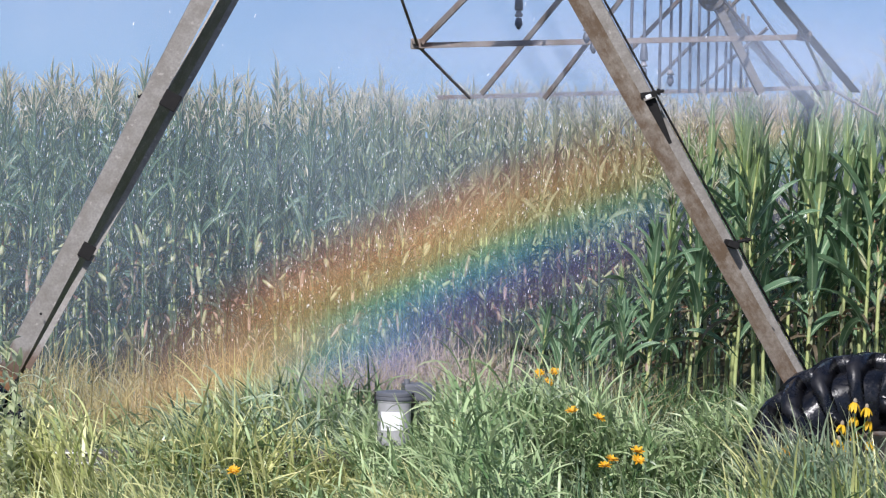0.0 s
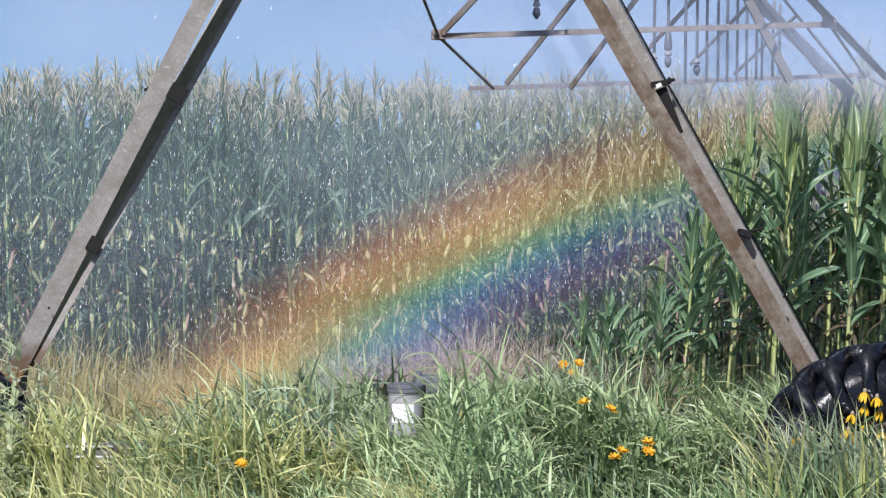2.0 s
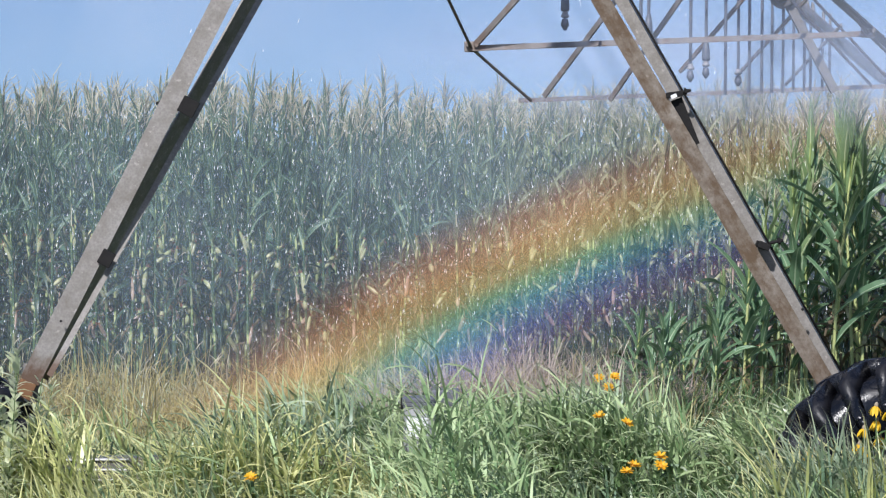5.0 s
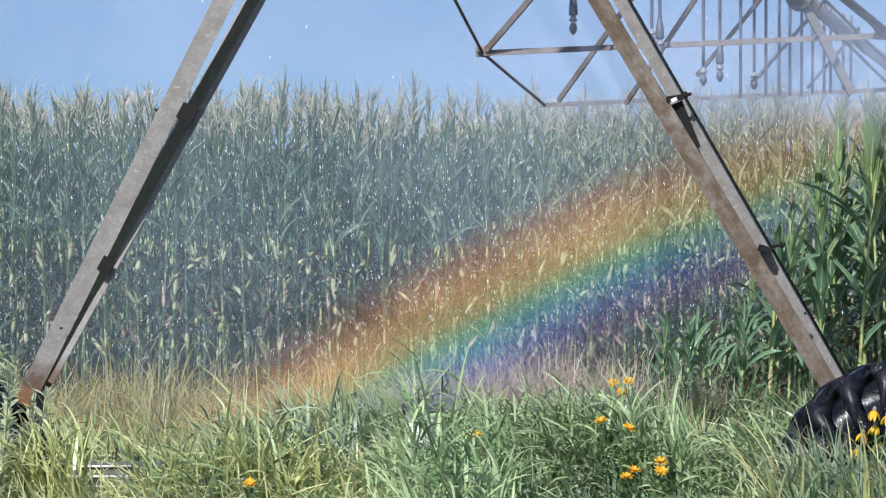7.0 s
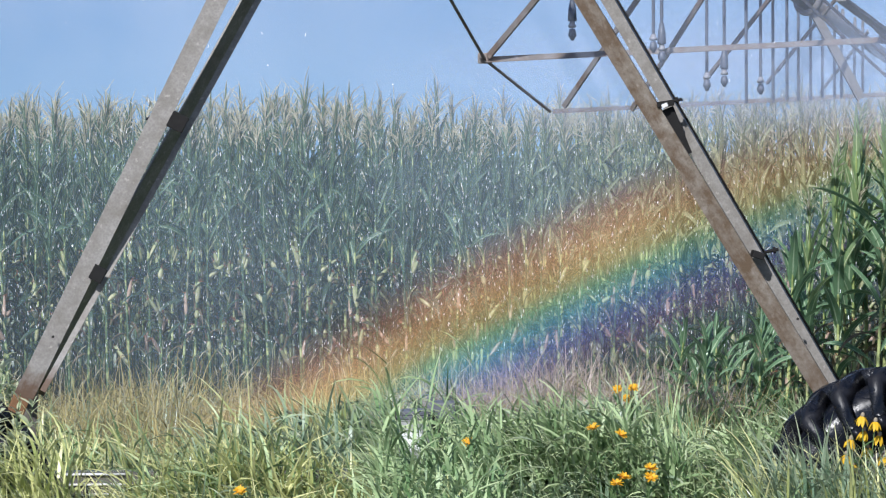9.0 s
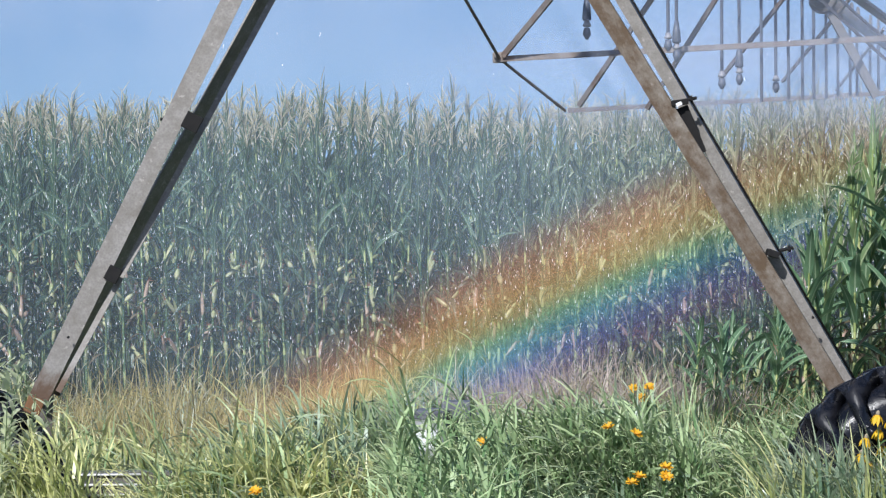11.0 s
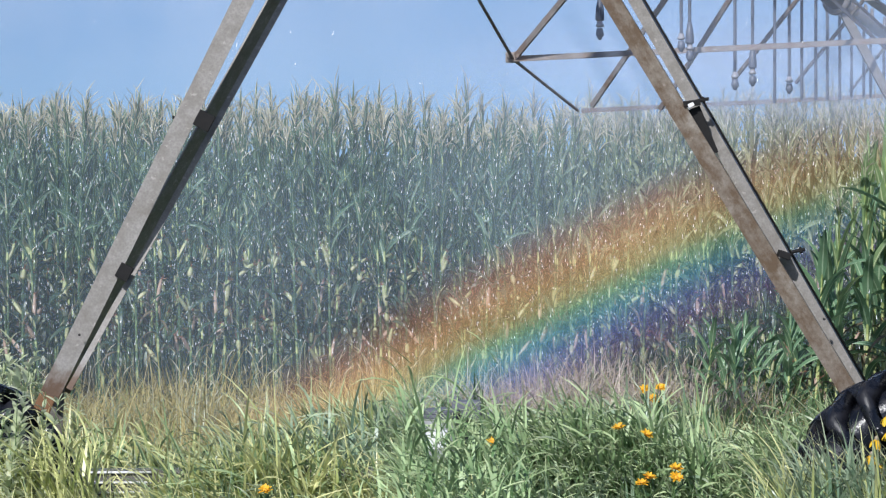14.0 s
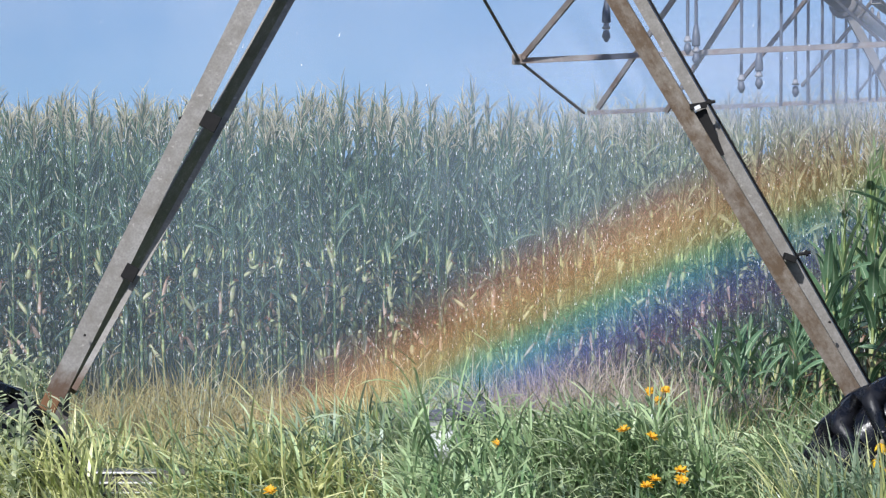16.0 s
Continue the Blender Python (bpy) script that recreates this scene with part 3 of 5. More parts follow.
# ---- corn ----
def corn_plant(seed, height, big=1.0, lush=True, segs=9):
    """The pieces of one corn plant: a list of (part name, material, (verts, quads, uv))."""
    rng = np.random.default_rng(seed)
    out = []
    top = height * 0.86
    zs = np.linspace(0, top, 8)
    bow = np.stack([0.03 * np.sin(zs * 1.3 + seed), 0.03 * np.cos(zs * 1.1 + seed), zs], 1)
    r = np.linspace(0.015, 0.006, 8) * (1.3 if lush else 1.1)
    out.append(("stalk", CORN_CANE if lush else CORN_STALK, tubes(bow[:-1], bow[1:], r[:-1], r[1:], 6)))
    n = 15 if lush else 20
    az0 = rng.uniform(0, np.pi)
    for i in range(n):
        f = i / (n - 1)
        z = height * ((0.22 + 0.60 * f) if lush else (0.20 + 0.66 * f))
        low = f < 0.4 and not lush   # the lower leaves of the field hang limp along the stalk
        dry = f < (0.16 if lush else 0.25) and rng.random() < 0.6
        ln = (0.42 + 0.34 * math.sin(math.pi * min(1, 0.25 + 0.72 * f))) * rng.uniform(0.75, 1.15) * big * (0.8 if dry else 1)
        a = az0 + math.pi * (i % 2) + rng.normal(0, 0.5)
        lean = rng.uniform(0.35, 0.8) - 0.42 * f
        bend = (rng.uniform(0.3, 1.6) if lush else rng.uniform(0.3, 1.7)) * (1 - 0.75 * f) + rng.uniform(0, 0.4)
        if lush:
            if f > 0.62:
                lean, bend = lean * 0.45, bend * 0.65
        if dry:
            bend = rng.uniform(2.2, 2.7)
        if low:
            lean, bend = rng.uniform(0.5, 1.1), rng.uniform(1.7, 2.3)
            ln *= 0.62
        w = (0.05 + 0.034 * math.sin(math.pi * min(1, 0.2 + 0.7 * f))) * rng.uniform(0.8, 1.2) * big * (0.6 if dry else 1) * (1.22 if lush else 0.86)
        arr = [np.array([k]) for k in (a, lean, bend, ln, w)]
        base = np.array([[np.interp(z, zs, bow[:, 0]), np.interp(z, zs, bow[:, 1]), z]])
        if height < 2.0:
            lean, bend = lean + 0.25, bend + rng.uniform(0.1, 0.9)
            arr = [np.array([k]) for k in (a, lean, bend, ln, w)]
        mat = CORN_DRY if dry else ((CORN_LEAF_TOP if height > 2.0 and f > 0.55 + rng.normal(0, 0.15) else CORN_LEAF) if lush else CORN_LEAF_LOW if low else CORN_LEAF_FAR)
        out.append(("leaf", mat, ribbons(base, *arr, segs, rng, 3, 0.35, 0.5 if low else 0.7 if dry else 1.3, np.array([rng.normal(0, 0.8 if lush else 1.3)]), 0.7, 0.5)))
    for k in range(3 if height > 2.0 else 1):   # flag leaves standing straight at the top
        arr = [np.array([rng.uniform(*r)]) for r in ((0, 6.28), (0.04, 0.25), (0.0, 0.35), (0.26, 0.42), (0.028, 0.042))]
        out.append(("leaf", CORN_LEAF_TOP if lush and height > 2.0 else CORN_LEAF if lush else CORN_LEAF_FAR, ribbons(bow[-1:] - np.array([[0, 0, 0.04 * k]]), *arr, segs, rng, 3, 0.35, 1.3, np.array([rng.normal(0, 0.8)]), 0.7, 0.5)))
    if not lush:   # loose pale sheaths along the bare part of the stalk
        m = 4
        zz = height * rng.uniform(0.12, 0.5, m)
        base = np.stack([np.interp(zz, zs, bow[:, 0]), np.interp(zz, zs, bow[:, 1]), zz], 1)
        for k in range(m):
            arr = [np.array([rng.uniform(*r)]) for r in ((0, 6.28), (0.02, 0.5), (0.0, 0.9), (0.07, 0.26), (0.022, 0.044))]
            out.append(("sheath", SHEATH, ribbons(base[k:k + 1], *arr, 3, rng, 3, 0.5, 1.4, None, 0.5, 0.8)))
        for z in height * rng.uniform(0.35, 0.82, 5):   # narrow pale strips higher up
            base = np.array([[np.interp(z, zs, bow[:, 0]), np.interp(z, zs, bow[:, 1]), z]])
            arr = [np.array([rng.uniform(*r)]) for r in ((0, 6.28), (0.05, 0.7), (0.0, 1.2), (0.10, 0.30), (0.010, 0.020))]
            out.append(("pale_strip", TASSEL, ribbons(base, *arr, 3, rng, 2, 0.0, 1.4, np.array([rng.normal(0, 0.6)]), 0.8, 0.6)))
    for k in range((1 if rng.random() < 0.4 else 2) if lush else int(rng.integers(2, 4))):
        z = height * (0.36 if lush else 0.30) + rng.uniform(-0.5, 0.6)
        a = az0 + math.pi * k + rng.normal(0, 0.3)
        t = rng.uniform(0.08, 0.7) if lush else rng.uniform(0.02, 0.3) if rng.random() < 0.6 else rng.uniform(0.3, 1.0)
        d = np.array([math.cos(a) * math.sin(t), math.sin(a) * math.sin(t), math.cos(t)])
        b = np.array([np.interp(z, zs, bow[:, 0]), np.interp(z, zs, bow[:, 1]), z]) + d * 0.02
        ks = np.array([0, 0.04, 0.11, 0.18, 0.225]) * rng.uniform(0.32, 0.95)
        rr = np.array([0.011, 0.018, 0.021, 0.018, 0.010]) * rng.uniform(0.7, 1.3)
        pts = b + d * ks[:, None]
        out.append(("ear", HUSK_DRY if rng.random() < 0.18 else HUSK, tubes(pts[:-1], pts[1:], rr[:-1], rr[1:], 7)))
        m = 6
        tip = np.repeat(pts[-1:], m, 0)
        end = tip + d * 0.03 + rng.normal(0, 0.022, (m, 3)) - np.array([0, 0, 0.015])
        out.append(("silk", SILK, tubes(tip, end, np.full(m, 0.004), np.full(m, 0.002), 3)))
    if height < 2.0:   # not yet in flower
        return out
    m = 16 if lush else 13
    s = bow[-1] + np.stack([np.zeros(m), np.zeros(m), np.linspace(0.0, 0.2, m)], 1)
    a = rng.uniform(0, 2 * np.pi, m)
    sp = rng.uniform(0.2, 0.75, m)
    sp[-1] = 0.05
    ln = rng.uniform(0.14, 0.27, m) * (height / 2.8)
    mid = s + np.stack([np.cos(a) * np.sin(sp), np.sin(a) * np.sin(sp), np.cos(sp)], 1) * (ln / 2)[:, None]
    sp2 = sp + rng.uniform(0.1, 0.7, m)
    end = mid + np.stack([np.cos(a) * np.sin(sp2), np.sin(a) * np.sin(sp2), np.cos(sp2)], 1) * (ln / 2)[:, None]
    stem = tubes(bow[-1:], s[-1:], np.array([0.006]), np.array([0.003]), 4)
    out.append(("tassel", TASSEL, join([stem, tubes(s, mid, np.full(m, 0.0044), np.full(m, 0.005), 3), tubes(mid, end, np.full(m, 0.005), np.full(m, 0.002), 3)])))
    return out


def corn_thing(pieces, label, group):
    ob = thing("corn_plant", Matrix(), label, "corn", group)
    ear = None
    for name, mat, (v, q, uv) in pieces:
        me = mesh_from(name, v, q, uv, [mat])
        p = part(name, me, mat, ear if name == "silk" else ob)
        if name == "ear":
            ear = p
    return ob


def corn_stuff(name, label, variants, places):
    """Many plants joined into one mesh: places are (x, y, turn, scale, variant)."""
    mats, vs, qs, us, ms, off = [], [], [], [], [], 0
    packs = []
    for pieces in variants:
        v, q, u = join([p[2] for p in pieces])
        mi = []
        for _, mat, (pv, pq, pu) in pieces:
            if mat not in mats:
                mats.append(mat)
            mi += [mats.index(mat)] * len(pq)
        packs.append((v, q, u, np.array(mi)))
    for x, y, turn, sc, k in places:
        v, q, u, mi = packs[k]
        c, s = math.cos(turn) * sc, math.sin(turn) * sc
        w = np.stack([v[:, 0] * c - v[:, 1] * s + x, v[:, 0] * s + v[:, 1] * c + y, v[:, 2] * sc], 1)
        vs.append(w), qs.append(q + off), us.append(u), ms.append(mi)
        off += len(v)
    me = mesh_from(name, np.concatenate(vs), np.concatenate(qs), np.concatenate(us), mats, np.concatenate(ms))
    return tagged(new(name, me), label, "corn", kind="stuff")


far_kinds = [corn_plant(10 + i, 2.9 + 0.12 * (i % 3), 0.74, False) for i in range(9)]
near_kinds = [corn_plant(40 + i, 2.86 + 0.1 * (i % 3), 1.0, True) for i in range(5)]
rng = np.random.default_rng(5)

# first row of the field behind, plant by plant
row_kinds = [corn_plant(10 + i, 2.9 + 0.12 * (i % 3), 0.74, False, 5) for i in range(9)]
masters = [corn_thing(k, "tall green corn plant with tassel and ripening ear", "front row of the corn field") for k in far_kinds]
used = [False] * len(masters)


def put_corn(masters, used, k, m):
    if not used[k]:
        masters[k].matrix_basis, used[k] = m, True
    else:
        copy_thing(masters[k], m @ Matrix.Scale(1 / masters[k].scale.x, 4))   # the copy takes the first one's scale on top


def stand(x, y, turn, lean=0.0, sc=1.0):
    return Matrix.LocRotScale((x, y, float(ground_height(np.array(x), np.array(y))) - 0.02), Euler((lean, lean * 0.6, turn)), (sc, sc, sc))


for i, x in enumerate(np.arange(-5.2, 7.0, 0.17)):
    put_corn(masters, used, i % len(masters), stand(x + rng.normal(0, 0.03), 25.75 + rng.normal(0, 0.05), rng.uniform(0, 6.28), rng.normal(0, 0.03)))

# the block of corn that comes nearer the machine
masters_b = [corn_thing(k, "lush broad-leaved corn plant at the field corner", "corn at the field corner") for k in near_kinds]
used_b = [False] * len(masters_b)
masters_c = [corn_thing(corn_plant(60 + i, 1.3 + 0.15 * i, 0.86, True), "short leafy corn plant at the field corner", "corn at the field corner") for i in range(4)]
used_c = [False] * len(masters_c)


def edge_scale(x, y):
    """The rows grow taller away from the corner."""
    return float(np.interp(x - 0.16 * (y - 23.2), [2.2, 2.9, 3.3, 3.6, 3.95, 5.3], [0.30, 0.42, 0.64, 0.90, 1.05, 1.10]))


count = 0
for r, y in enumerate((23.0, 23.55)):
    for x in np.arange(2.45 + 0.2 * r, 6.6, 0.23):
        sc, short = edge_scale(x, y) * rng.uniform(0.93, 1.05), x - 0.16 * (y - 23.2) < 3.35
        place = stand(x + rng.normal(0, 0.05), y + rng.normal(0, 0.08), rng.uniform(0, 6.28), rng.normal(0, 0.05), sc * (1.8 if short else 1.0))
        if short:
            put_corn(masters_c, used_c, count % 4, place)
        else:
            put_corn(masters_b, used_b, count % 5, place)
        count += 1
for x in np.arange(3.0, 6.4, 0.2):
    put_corn(masters_b, used_b, count % 5, stand(x, 24.1 + rng.normal(0, 0.06), rng.uniform(0, 6.28), rng.normal(0, 0.04), edge_scale(x, 24.1) * rng.uniform(0.93, 1.05)))
    count += 1
put_corn(masters_c, used_c, 3, stand(2.2, 23.2, 0.4, 0.1, 0.66))
put_corn(masters_c, used_c, 1, stand(2.42, 22.9, 2.9, -0.08, 0.8))
places = [(x + rng.normal(0, 0.04), y + rng.normal(0, 0.07), rng.uniform(0, 6.28), 1.04 * rng.uniform(0.93, 1.05), int(rng.integers(5)))
          for y in (23.0, 23.55, 24.1) for x in np.arange(6.65, 11, 0.2)]
corn_stuff("corn_corner", "close-standing green corn behind the field corner", near_kinds, places)
places = [(x + rng.normal(0, 0.05), y + rng.normal(0, 0.08), rng.uniform(0, 6.28), rng.uniform(0.94, 1.06), int(rng.integers(9)))
          for y in 26.5 + 0.75 * np.arange(9) for x in np.arange(-9, 12, 0.21)]
places += [(x, 25.75, rng.uniform(0, 6.28), 1.0, int(rng.integers(9))) for x in list(np.arange(-9, -5.3, 0.22)) + list(np.arange(7.1, 12, 0.22))]
corn_stuff("corn_rows", "ranks of green corn with pale tassels", row_kinds, places)


def far_canopy():
    """The field going on to the distance, as one rough canopy with closed sides."""
    rng = np.random.default_rng(9)
    xs, ys = np.linspace(-160, 160, 161), np.concatenate([np.linspace(33.3, 60, 40), np.linspace(64, 320, 50)])
    gx, gy = np.meshgrid(xs, ys)
    z = 2.3 + rng.uniform(-0.35, 0.35, gx.shape)
    z[0], z[-1], z[:, 0], z[:, -1] = 0, 0, 0, 0
    v = np.stack([gx + rng.normal(0, 0.1, gx.shape), gy, z], 2).reshape(-1, 3)
    idx = np.arange(len(v)).reshape(gx.shape)
    q = np.stack([idx[:-1, :-1], idx[:-1, 1:], idx[1:, 1:], idx[1:, :-1]], 2).reshape(-1, 4)
    tagged(new("far_corn", mesh_from("far_corn", v, q, np.zeros((len(v), 2)), [CORN_LEAF_FAR])), "corn field going on to the horizon", "corn", kind="stuff")


far_canopy()


# ---- the irrigation machine: tower ----
tower = thing("irrigation_tower", pose(0.1, 16, 0), "galvanised steel drive tower of a pivot irrigator on black tyres", "irrigator")


def on_tower(p):
    return Vector(p) - Vector((0.1, 16, 0))


def leg(a, b, w, d, side, mat, label, flip=1, inward=1):
    a, b = on_tower(a), on_tower(b)
    ax = (b - a).normalized()
    # built along its own z, so that the rust follows the leg
    bm = bmesh.new()
    prof = [(u * flip, v * inward) for u, v in angle_profile(w, d, 0.012)]
    extrude_profile(bm, prof, (0, 0, 0), (0, 0, (b - a).length), (1, 0, 0))
    ob = part("leg", bm, mat, tower, label)
    u = (Vector(side) - ax * ax.dot(Vector(side))).normalized()
    v = ax.cross(u)
    ob.matrix_basis = Matrix.Translation(a) @ Matrix((u, v, ax)).transposed().to_4x4()
    return ob


def along(a, b, f):
    return Vector(a).lerp(Vector(b), f)


LF0, LF1 = (-2.255, 16.0, 0.976), (-0.204, 15.9, 5.077)
LB0, LB1 = (-2.211, 16.14, 0.997), (-0.945, 16.34, 3.29)
RF0, RF1 = (2.377, 16.0, 1.009), (-0.098, 15.9, 5.077)
RB0, RB1 = (2.452, 16.08, 1.014), (1.153, 16.2, 3.285)
LB1, RB1 = along(LB0, LB1, 1.72), along(RB0, RB1, 1.72)
leg(LF0, LF1, 0.115, 0.08, (1, 0, 0), LEG_STEEL, "grey galvanised angle leg, rusty at the foot")
leg(LB0, LB1, 0.18, 0.014, (0.52, 0.855, 0), LEG_STEEL, "shaded galvanised angle leg", -1, -1)
EDGE0, EDGE1 = (-2.139, 15.97, 1.012), (-0.892, 16.26, 3.285)
leg(EDGE0, along(EDGE0, EDGE1, 1.72), 0.034, 0.013, (1, 0, 0), LEG_STEEL, "pale lit flange of the rear leg")
RF0, RB0 = along(RF0, RF1, -0.05), along(RB0, RB1, -0.05)
RF0, RF1 = Vector(RF0) - Vector((0.006, 0, 0)), Vector(RF1) - Vector((0.006, 0, 0))
leg(RF0, RF1, 0.102, 0.08, (1, -0.12, 0), LEG_RUSTY, "rust-streaked galvanised angle leg", -1)
leg(RB0, RB1, 0.072, 0.10, (1, -0.25, 0), LEG_STEEL, "pale galvanised angle leg", -1)
# dark tube added for the shade on the rear leg's right edge
off = Vector((0.044, -0.02, 0.02))
part("shade_edge", tube(bmesh.new(), on_tower(Vector(RB0) + off), on_tower(Vector(RB1) + off), 0.007, 0.007, 8), PLATE, tower, "dark strip standing in for the leg's shaded edge", True)


def plate(name, p, size, turn, mat, label="", parent=None, bevel=0.006):
    bm = box(bmesh.new(), size, Matrix(), bevel)
    ob = part(name, bm, mat, parent or tower, label)
    ob.matrix_basis = Matrix.Translation(on_tower(p)) @ Euler([radians(a) for a in turn]).to_matrix().to_4x4()
    return ob


def bolt(p, parent, r=0.014, length=0.05, direction=(0, -1, 0)):
    bm = bmesh.new()
    d = Vector(direction).normalized()
    p = on_tower(p)
    tube(bm, p, p + d * 0.014, r, r, 6)
    tube(bm, p - d * length, p + d * (0.014 + length * 0.35), r * 0.5, r * 0.5, 8)
    return part("bolt", bm, PLATE, parent)


# spacer plates that tie the paired legs
for p, size, turn in (((-1.345, 15.965, 2.565), (0.10, 0.04, 0.10), (0, 28, 0)), ((-1.812, 15.96, 1.69), (0.08, 0.03, 0.09), (0, 28, 0)),
                      ((1.475, 16.0, 2.655), (0.10, 0.12, 0.035), (0, -8, 0)), ((2.015, 16.02, 1.775), (0.07, 0.12, 0.04), (0, 20, 0))):
    plate("spacer_plate", p, size, turn, PLATE, "black bolted spacer plate")
bolt((-1.50, 16.0, 2.585), tower, 0.018, 0.05, (-1, -0.3, 0))
bolt((1.54, 16.0, 2.675), tower, 0.02, 0.07, (1, 0, 0.2))
bolt((2.11, 16.05, 1.80), tower, 0.02, 0.05, (1, 0, 0.2))
bolt((2.235, 15.93, 1.405), tower, 0.008, 0.01)
bolt((-2.07, 15.93, 1.33), tower, 0.008, 0.01)
plate("tag_plate", (1.468, 15.93, 2.645), (0.036, 0.006, 0.022), (0, -25, 0), LABEL_WHITE, "small white tag at the spacer")
# near-black strip put where the spacer's shadow falls on the leg
bm = bmesh.new()
for a, b in (((1.49, 15.99, 2.63), (1.60, 16.0, 2.36)),):
    extrude_profile(bm, [(-0.035, 0), (0.035, 0), (0.035, 0.008), (-0.035, 0.008)], on_tower(a), on_tower(b), (1, 0, 0))
part("strap", bm, PLATE, tower, "dark strip standing in for the shadow under the spacer")
plate("rust_plate", (-2.275, 15.92, 0.93), (0.10, 0.03, 0.12), (0, 24, 0), RUST_RED, "rusted foot plate of the leg", None, 0.014)
plate("rust_plate", (-2.29, 15.9, 0.72), (0.035, 0.012, 0.34), (0, 4, 0), RUST_RED, "rusted strap")
plate("foot_plate", (2.52, 16.05, 0.79), (0.14, 0.2, 0.02), (0, -10, 0), LEG_RUSTY, "rusted leg foot")

# base beam between the wheels
bm = bmesh.new()
extrude_profile(bm, [(-0.08, -0.08), (0.08, -0.08), (0.08, 0.08), (-0.08, 0.08)], on_tower((-2.35, 16.42, 0.42)), on_tower((2.55, 16.42, 0.42)), (0, 1, 0))
bmesh.ops.bevel(bm, geom=list(bm.edges), offset=0.012, segments=2, affect="EDGES")
beam = part("base_beam", bm, WET_STEEL, tower, "wet galvanised square base beam")
for dy, z in ((-0.095, 0.49), (-0.1, 0.43), (-0.095, 0.37)):   # short white tubes standing in for sun glints on the wet beam
    bm = tube(bmesh.new(), on_tower((-2.08, 16.42 + dy, z)), on_tower((-1.70, 16.42 + dy, z)), 0.007, 0.007, 8)
    part("rib", bm, LABEL_WHITE, beam, "white strip painted as a wet glint on the beam", True)
for sx in (-2.3, 2.48):
    bm = bmesh.new()
    extrude_profile(bm, angle_profile(0.12, 0.1, 0.012), on_tower((sx, 16.3, 0.5)), on_tower((sx * 0.975, 16.12, 1.03)), (1, 0, 0))
    part("post", bm, LEG_STEEL, tower)


def build_wheel(cx, cz, turn):
    m = Matrix.Translation(on_tower((cx, 15.6, cz))) @ pose(0, 0, 0, 90, turn, 0) @ Matrix.Scale(1.08, 4)
    bm = bmesh.new()
    prof = [(0.31, -0.12), (0.33, -0.15), (0.44, -0.178), (0.55, -0.178), (0.612, -0.15), (0.64, -0.09), (0.645, 0), (0.64, 0.09), (0.612, 0.15), (0.55, 0.178), (0.44, 0.178), (0.33, 0.15), (0.31, 0.12)]
    lathe(bm, prof, 64)
    bmesh.ops.recalc_face_normals(bm, faces=bm.faces)
    tyre = part("tyre", bm, RUBBER, tower, "black wet tractor tyre with deep lugs", True)
    tyre.matrix_basis = m
    # chevron lugs wrap from the crown down to the shoulder
    meshes = []
    for s in (-1, 1):
        bm = bmesh.new()
        rings = []
        for r, z, da in ((0.73, -0.02 * s, -0.03), (0.73, 0.09 * s, 0.10), (0.70, 0.165 * s, 0.19), (0.60, 0.206 * s, 0.23), (0.48, 0.198 * s, 0.25)):
            rings.append([bm.verts.new((q * math.cos(da + e), q * math.sin(da + e), z)) for q, e in ((r, -0.05), (r, 0.05), (r - 0.1, 0.075), (r - 0.1, -0.075))])
        for lo, hi in zip(rings, rings[1:]):
            for k in range(4):
                bm.faces.new((lo[k], lo[(k + 1) % 4], hi[(k + 1) % 4], hi[k]))
        bm.faces.new(rings[0][::-1]), bm.faces.new(rings[-1])
        bmesh.ops.recalc_face_normals(bm, faces=bm.faces)
        bmesh.ops.bevel(bm, geom=list(bm.edges), offset=0.012, segments=2, affect="EDGES", clamp_overlap=True)
        meshes.append(bm_mesh("lug", bm, RUBBER, True))
    for i in range(40):
        lug = part("lug", meshes[i % 2], RUBBER, tyre)
        lug.matrix_basis = pose(0, 0, 0, 0, 0, 9 * i)
    bm = bmesh.new()
    lathe(bm, [(0.315, -0.13), (0.29, -0.125), (0.28, -0.06), (0.11, -0.02), (0.10, 0.03), (0.28, 0.05), (0.29, 0.125), (0.315, 0.13)], 40)
    bmesh.ops.recalc_face_normals(bm, faces=bm.faces)
    rim = part("rim", bm, RIM_STEEL, tower, "galvanised wheel disc", True)
    rim.matrix_basis = m
    for i in range(8):
        a = 2 * math.pi * i / 8
        bm = tube(bmesh.new(), (0.16 * math.cos(a), 0.16 * math.sin(a), -0.07), (0.16 * math.cos(a), 0.16 * math.sin(a), 0.07), 0.013, 0.013, 6)
        part("wheel_bolt", bm, PLATE, rim)
    bm = bmesh.new()
    tube(bm, (0, 0, -0.75), (0, 0, 0.05), 0.09, 0.09, 16)
    gear = part("gearbox", bm, MOTOR_GREY, tower, "grey wheel gearbox")
    gear.matrix_basis = m


build_wheel(2.77, 0.37, 6)
build_wheel(-2.82, 0.37, 3)

# drive motor in the middle of the base beam
bm = bmesh.new()
lathe(bm, [(0.0, 0.6), (0.094, 0.6), (0.1, 0.62), (0.1, 0.852), (0.104, 0.858), (0.104, 0.872), (0.0, 0.872)], 40)
drive = part("drive_motor", bm, MOTOR_BODY, tower, "pale grey drum-shaped drive motor with white label")
bm = lathe(bmesh.new(), [(0.0, 0.866), (0.108, 0.866), (0.111, 0.87), (0.111, 0.884), (0.107, 0.887), (0.107, 0.890), (0.111, 0.893), (0.111, 0.908), (0.105, 0.915), (0.05, 0.923), (0.0, 0.924)], 40)
part("lid", bm, MOTOR_GREY, drive, "dark grey flat lid with a rim")
